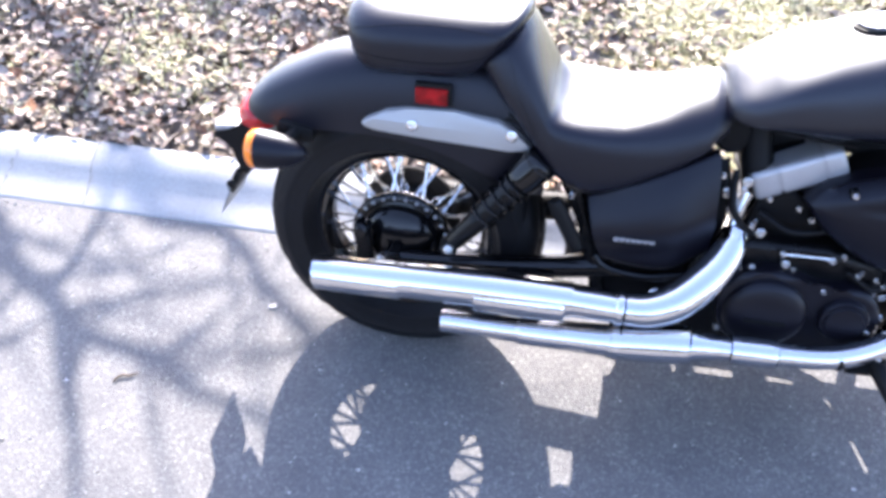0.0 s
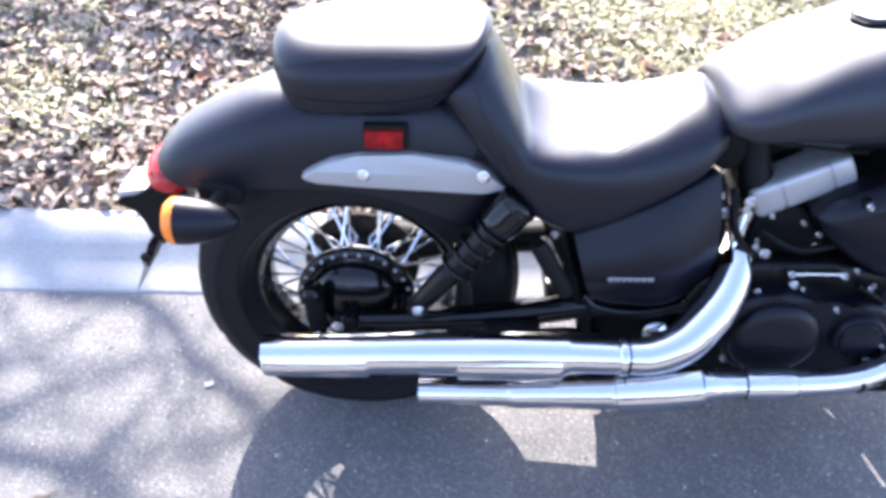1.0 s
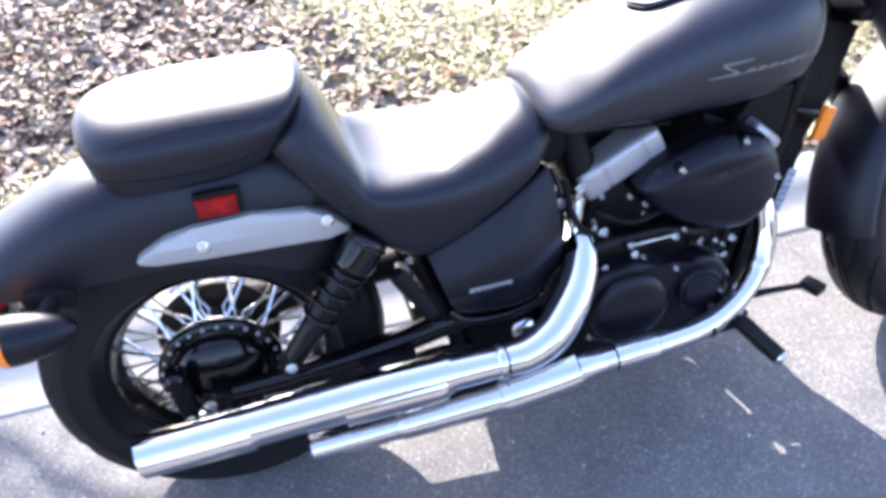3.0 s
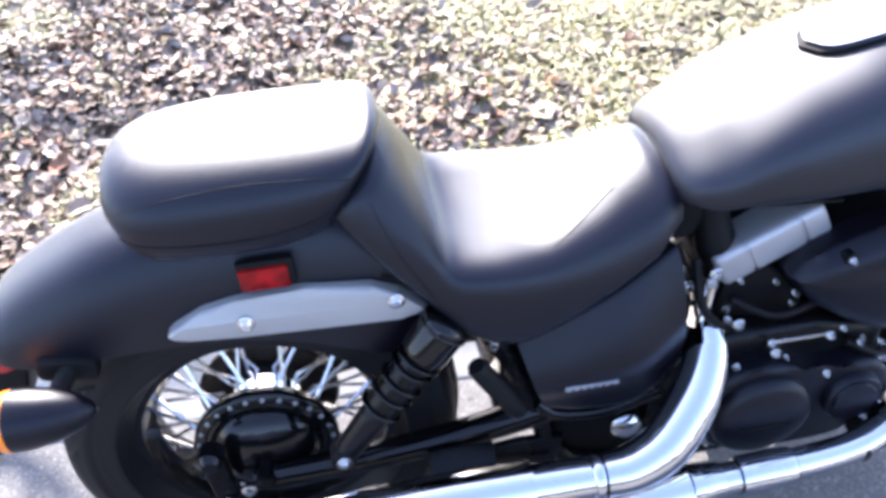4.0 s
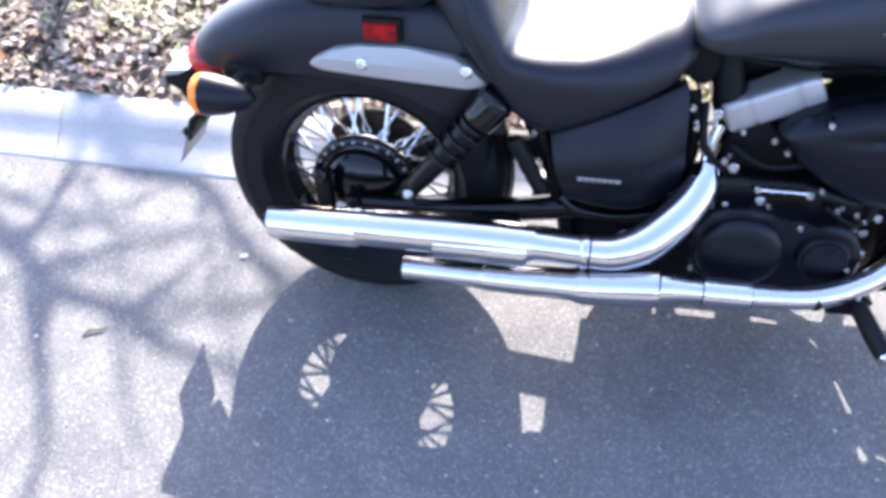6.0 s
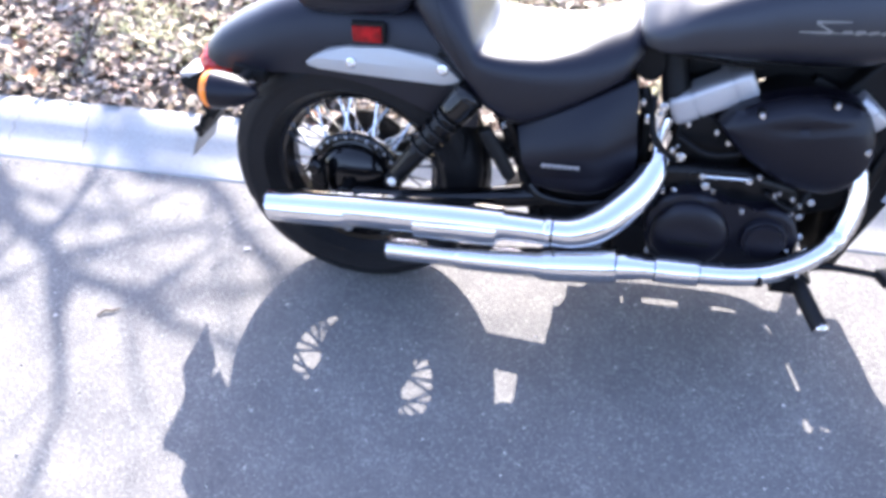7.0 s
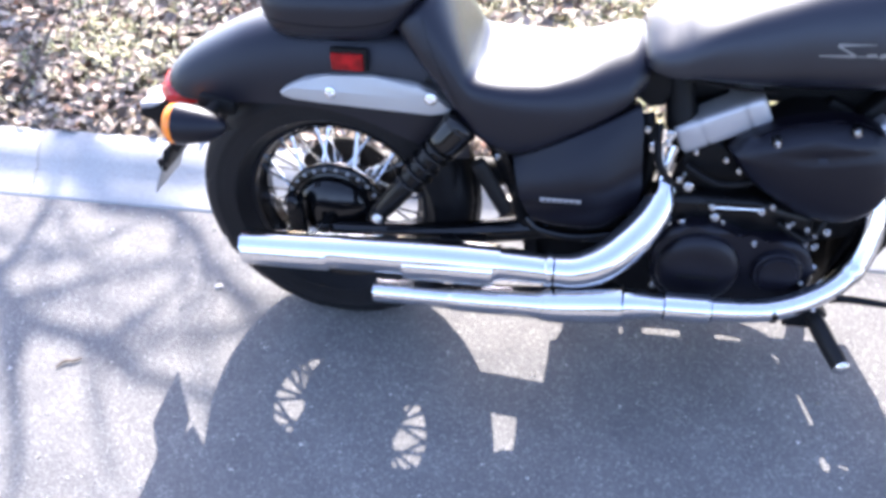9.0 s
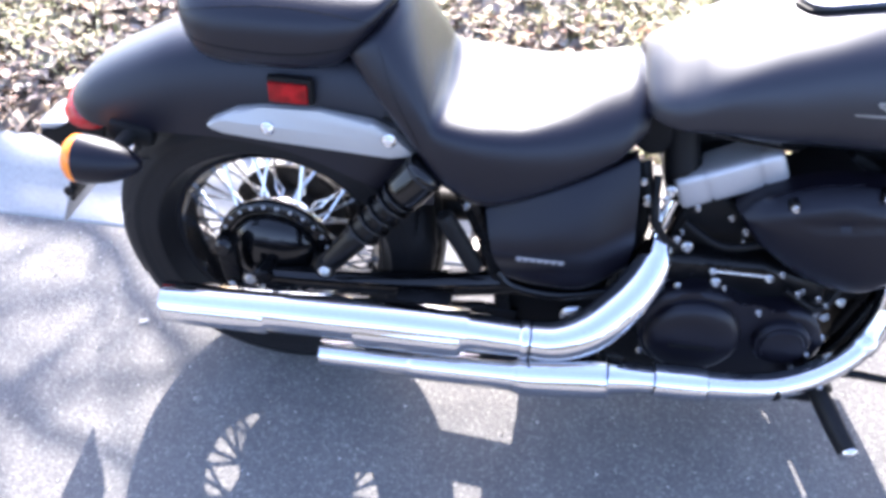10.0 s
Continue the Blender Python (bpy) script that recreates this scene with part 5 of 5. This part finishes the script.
part("exhaust_stay", plate([(0.33, 0.240), (0.36, 0.225), (0.46, 0.225), (0.47, 0.285), (0.40, 0.292), (0.34, 0.285)], -0.128, -0.112, 0.006), M_BLACK, bike)
part("muffler_bracket", block((0.30, -0.19, 0.315), (0.10, 0.09, 0.012), 0.003, (30, 0, 0)), M_BLACK, bike)

# blocks added out of view to break up the lit slit in the engine's shadow
for x0, x1 in ((0.495, 0.605), (0.64, 0.685), (0.775, 0.855), (0.915, 0.952), (0.985, 1.06)):
    part("shadow_block", block(((x0 + x1) / 2, 0.125, 0.168), (x1 - x0, 0.03, 0.075), 0.006), M_CASE, bike)

# ---- foot controls ----
part("peg_mount", plate([(0.95, 0.225), (1.005, 0.225), (1.025, 0.262), (1.00, 0.285), (0.955, 0.27)], -0.205, -0.115, 0.006), M_BLACK, bike)
peg = part("rider_peg", tube([(0.990, -0.185, 0.258), (1.004, -0.208, 0.250), (1.024, -0.258, 0.232), (1.040, -0.296, 0.219)], [0.013, 0.019, 0.0195, 0.0185], 14, flat=0.8), M_RUBBER, bike, "black rubber foot peg")
part("peg_end", tube([(1.040, -0.296, 0.219), (1.042, -0.301, 0.2173), (1.0435, -0.305, 0.216)], [0.0185, 0.0185, 0.014], 14, flat=0.8), M_STEEL, peg, "bright metal peg end")
pedal = part("brake_pedal", tube([(0.97, -0.16, 0.245), (1.03, -0.19, 0.295), (1.10, -0.20, 0.302), (1.152, -0.205, 0.300)], [0.010, 0.008, 0.007, 0.007], 10), M_BLACK, bike, "black brake pedal")
part("pedal_pad", block((1.154, -0.212, 0.302), (0.030, 0.042, 0.020), 0.004, (0, 0, 20)), M_RUBBER, pedal)
left_peg = part("rider_peg", tube([(0.985, 0.195, 0.262), (1.00, 0.225, 0.258), (1.03, 0.30, 0.25)], [0.013, 0.019, 0.0185], 14), M_RUBBER, bike, "black rubber foot peg")
part("side_stand", tube([(0.62, 0.12, 0.18), (0.60, 0.22, 0.09), (0.585, 0.265, 0.045)], [0.012, 0.011, 0.014], 12), M_BLACK, bike)
part("stand_foot", block((0.583, 0.272, 0.038), (0.06, 0.035, 0.012), 0.004, (-6, 0, 0)), M_BLACK, bike)

# ---- radiator, front end ----
# far side made wider than the real radiator to fill a notch in the shadow
rad = part("radiator", plate([(1.06, 0.17), (1.115, 0.20), (1.168, 0.368), (1.200, 0.52), (1.207, 0.69), (1.13, 0.70), (1.12, 0.56), (1.09, 0.42), (1.06, 0.28)], -0.045, 0.150, 0.010), M_CASE, bike, "black radiator shroud")
part("warning_label", block((1.178, -0.0466, 0.425), (0.022, 0.002, 0.10), 0.0005, (0, 13, 0)), M_LABEL, rad, "pale bluish label with unreadable print")
for k in range(6):
    part("label_bar", block((1.169 + 0.0036 * k, -0.0482, 0.389 + 0.0145 * k), (0.014, 0.0012, 0.004), 0, (0, 13, 0)), M_PRINT, rad)
part("side_reflector", block((1.212, -0.070, 0.585), (0.028, 0.012, 0.068), 0.003, (0, 12, 0)), M_AMBER, bike, "amber side reflector")
part("reflector_stay", tube([(1.15, -0.055, 0.62), (1.20, -0.06, 0.60), (1.218, -0.062, 0.585)], 0.008, 8), M_BLACK, bike)
# the bars and the front wheel are steered to the left
head = Vector((1.19, 0, 0.83))
STEER = Matrix.Translation(head) @ Matrix.Rotation(radians(24), 4, Vector((-0.61, 0, 0.79))) @ Matrix.Translation(-head)


def steered(ob):
    ob.matrix_basis = STEER @ ob.matrix_basis
    return ob


front = wheel("front_wheel", 1.600, 0.324, 0.325, 0.222, 0.062, 40, 0.06, "gloss black rim of the spoked front wheel")
steered(front)
ff = []
for k in range(40):
    a = radians(22 + 159 * k / 39)
    hw = 0.079 * (1 - 0.10 * abs(k / 39 - 0.45))
    ring = []
    for j in range(21):
        b = math.pi * (j / 20)
        y = -hw * math.copysign(abs(math.cos(b)) ** 0.7, math.cos(b))
        r = 0.316 + 0.036 * abs(math.sin(b)) ** 0.7
        ring.append(Vector((1.600 + r * math.cos(a), y, 0.324 + r * math.sin(a))))
    ff.append(ring)
bm = bmesh.new()
skin(bm, ff, False, False)
bmesh.ops.recalc_face_normals(bm, faces=bm.faces[:])
bmesh.ops.solidify(bm, geom=bm.faces[:], thickness=0.004)
steered(part("front_fender", bm, M_PAINT, bike, "satin black front fender", smooth=60))
for s in (-1, 1):
    steered(part("fork_leg", tube([(1.205, s * 0.105, 0.86), (1.36, s * 0.105, 0.665), (1.47, s * 0.105, 0.53), (1.600, s * 0.105, 0.324)], [0.028, 0.028, 0.030, 0.031], 20), M_PAINT, bike, "satin black fork leg"))
for s in (-1, 1):
    steered(part("fork_shroud", tube([(1.175, s * 0.105, 0.895), (1.20, s * 0.105, 0.865), (1.345, s * 0.105, 0.683), (1.355, s * 0.105, 0.670)], [0.040, 0.046, 0.048, 0.042], 24, 24), M_PAINT, bike, "satin black fork shroud"))
steered(part("lower_clamp", block((1.235, 0, 0.79), (0.06, 0.27, 0.045), 0.012, (0, 38, 0)), M_BLACK, bike))
steered(part("upper_clamp", block((1.165, 0, 0.90), (0.07, 0.27, 0.04), 0.012, (0, 38, 0)), M_BLACK, bike))
steered(part("headlight", lathe([(0.02, -0.11), (0.06, -0.09), (0.088, -0.03), (0.092, 0.03), (0.085, 0.035), (0.002, 0.045)], (1.34, 0, 0.83), 32, axis="x"), M_PAINT, bike, "satin black headlight bucket"))
steered(part("handlebar", tube([(0.80, 0.40, 0.98), (0.92, 0.36, 1.00), (1.08, 0.20, 1.00), (1.15, 0.08, 0.96), (1.15, -0.08, 0.96), (1.08, -0.20, 1.00), (0.99, -0.33, 1.02), (0.96, -0.36, 1.02)], 0.0125, 12), M_BLACK, bike))
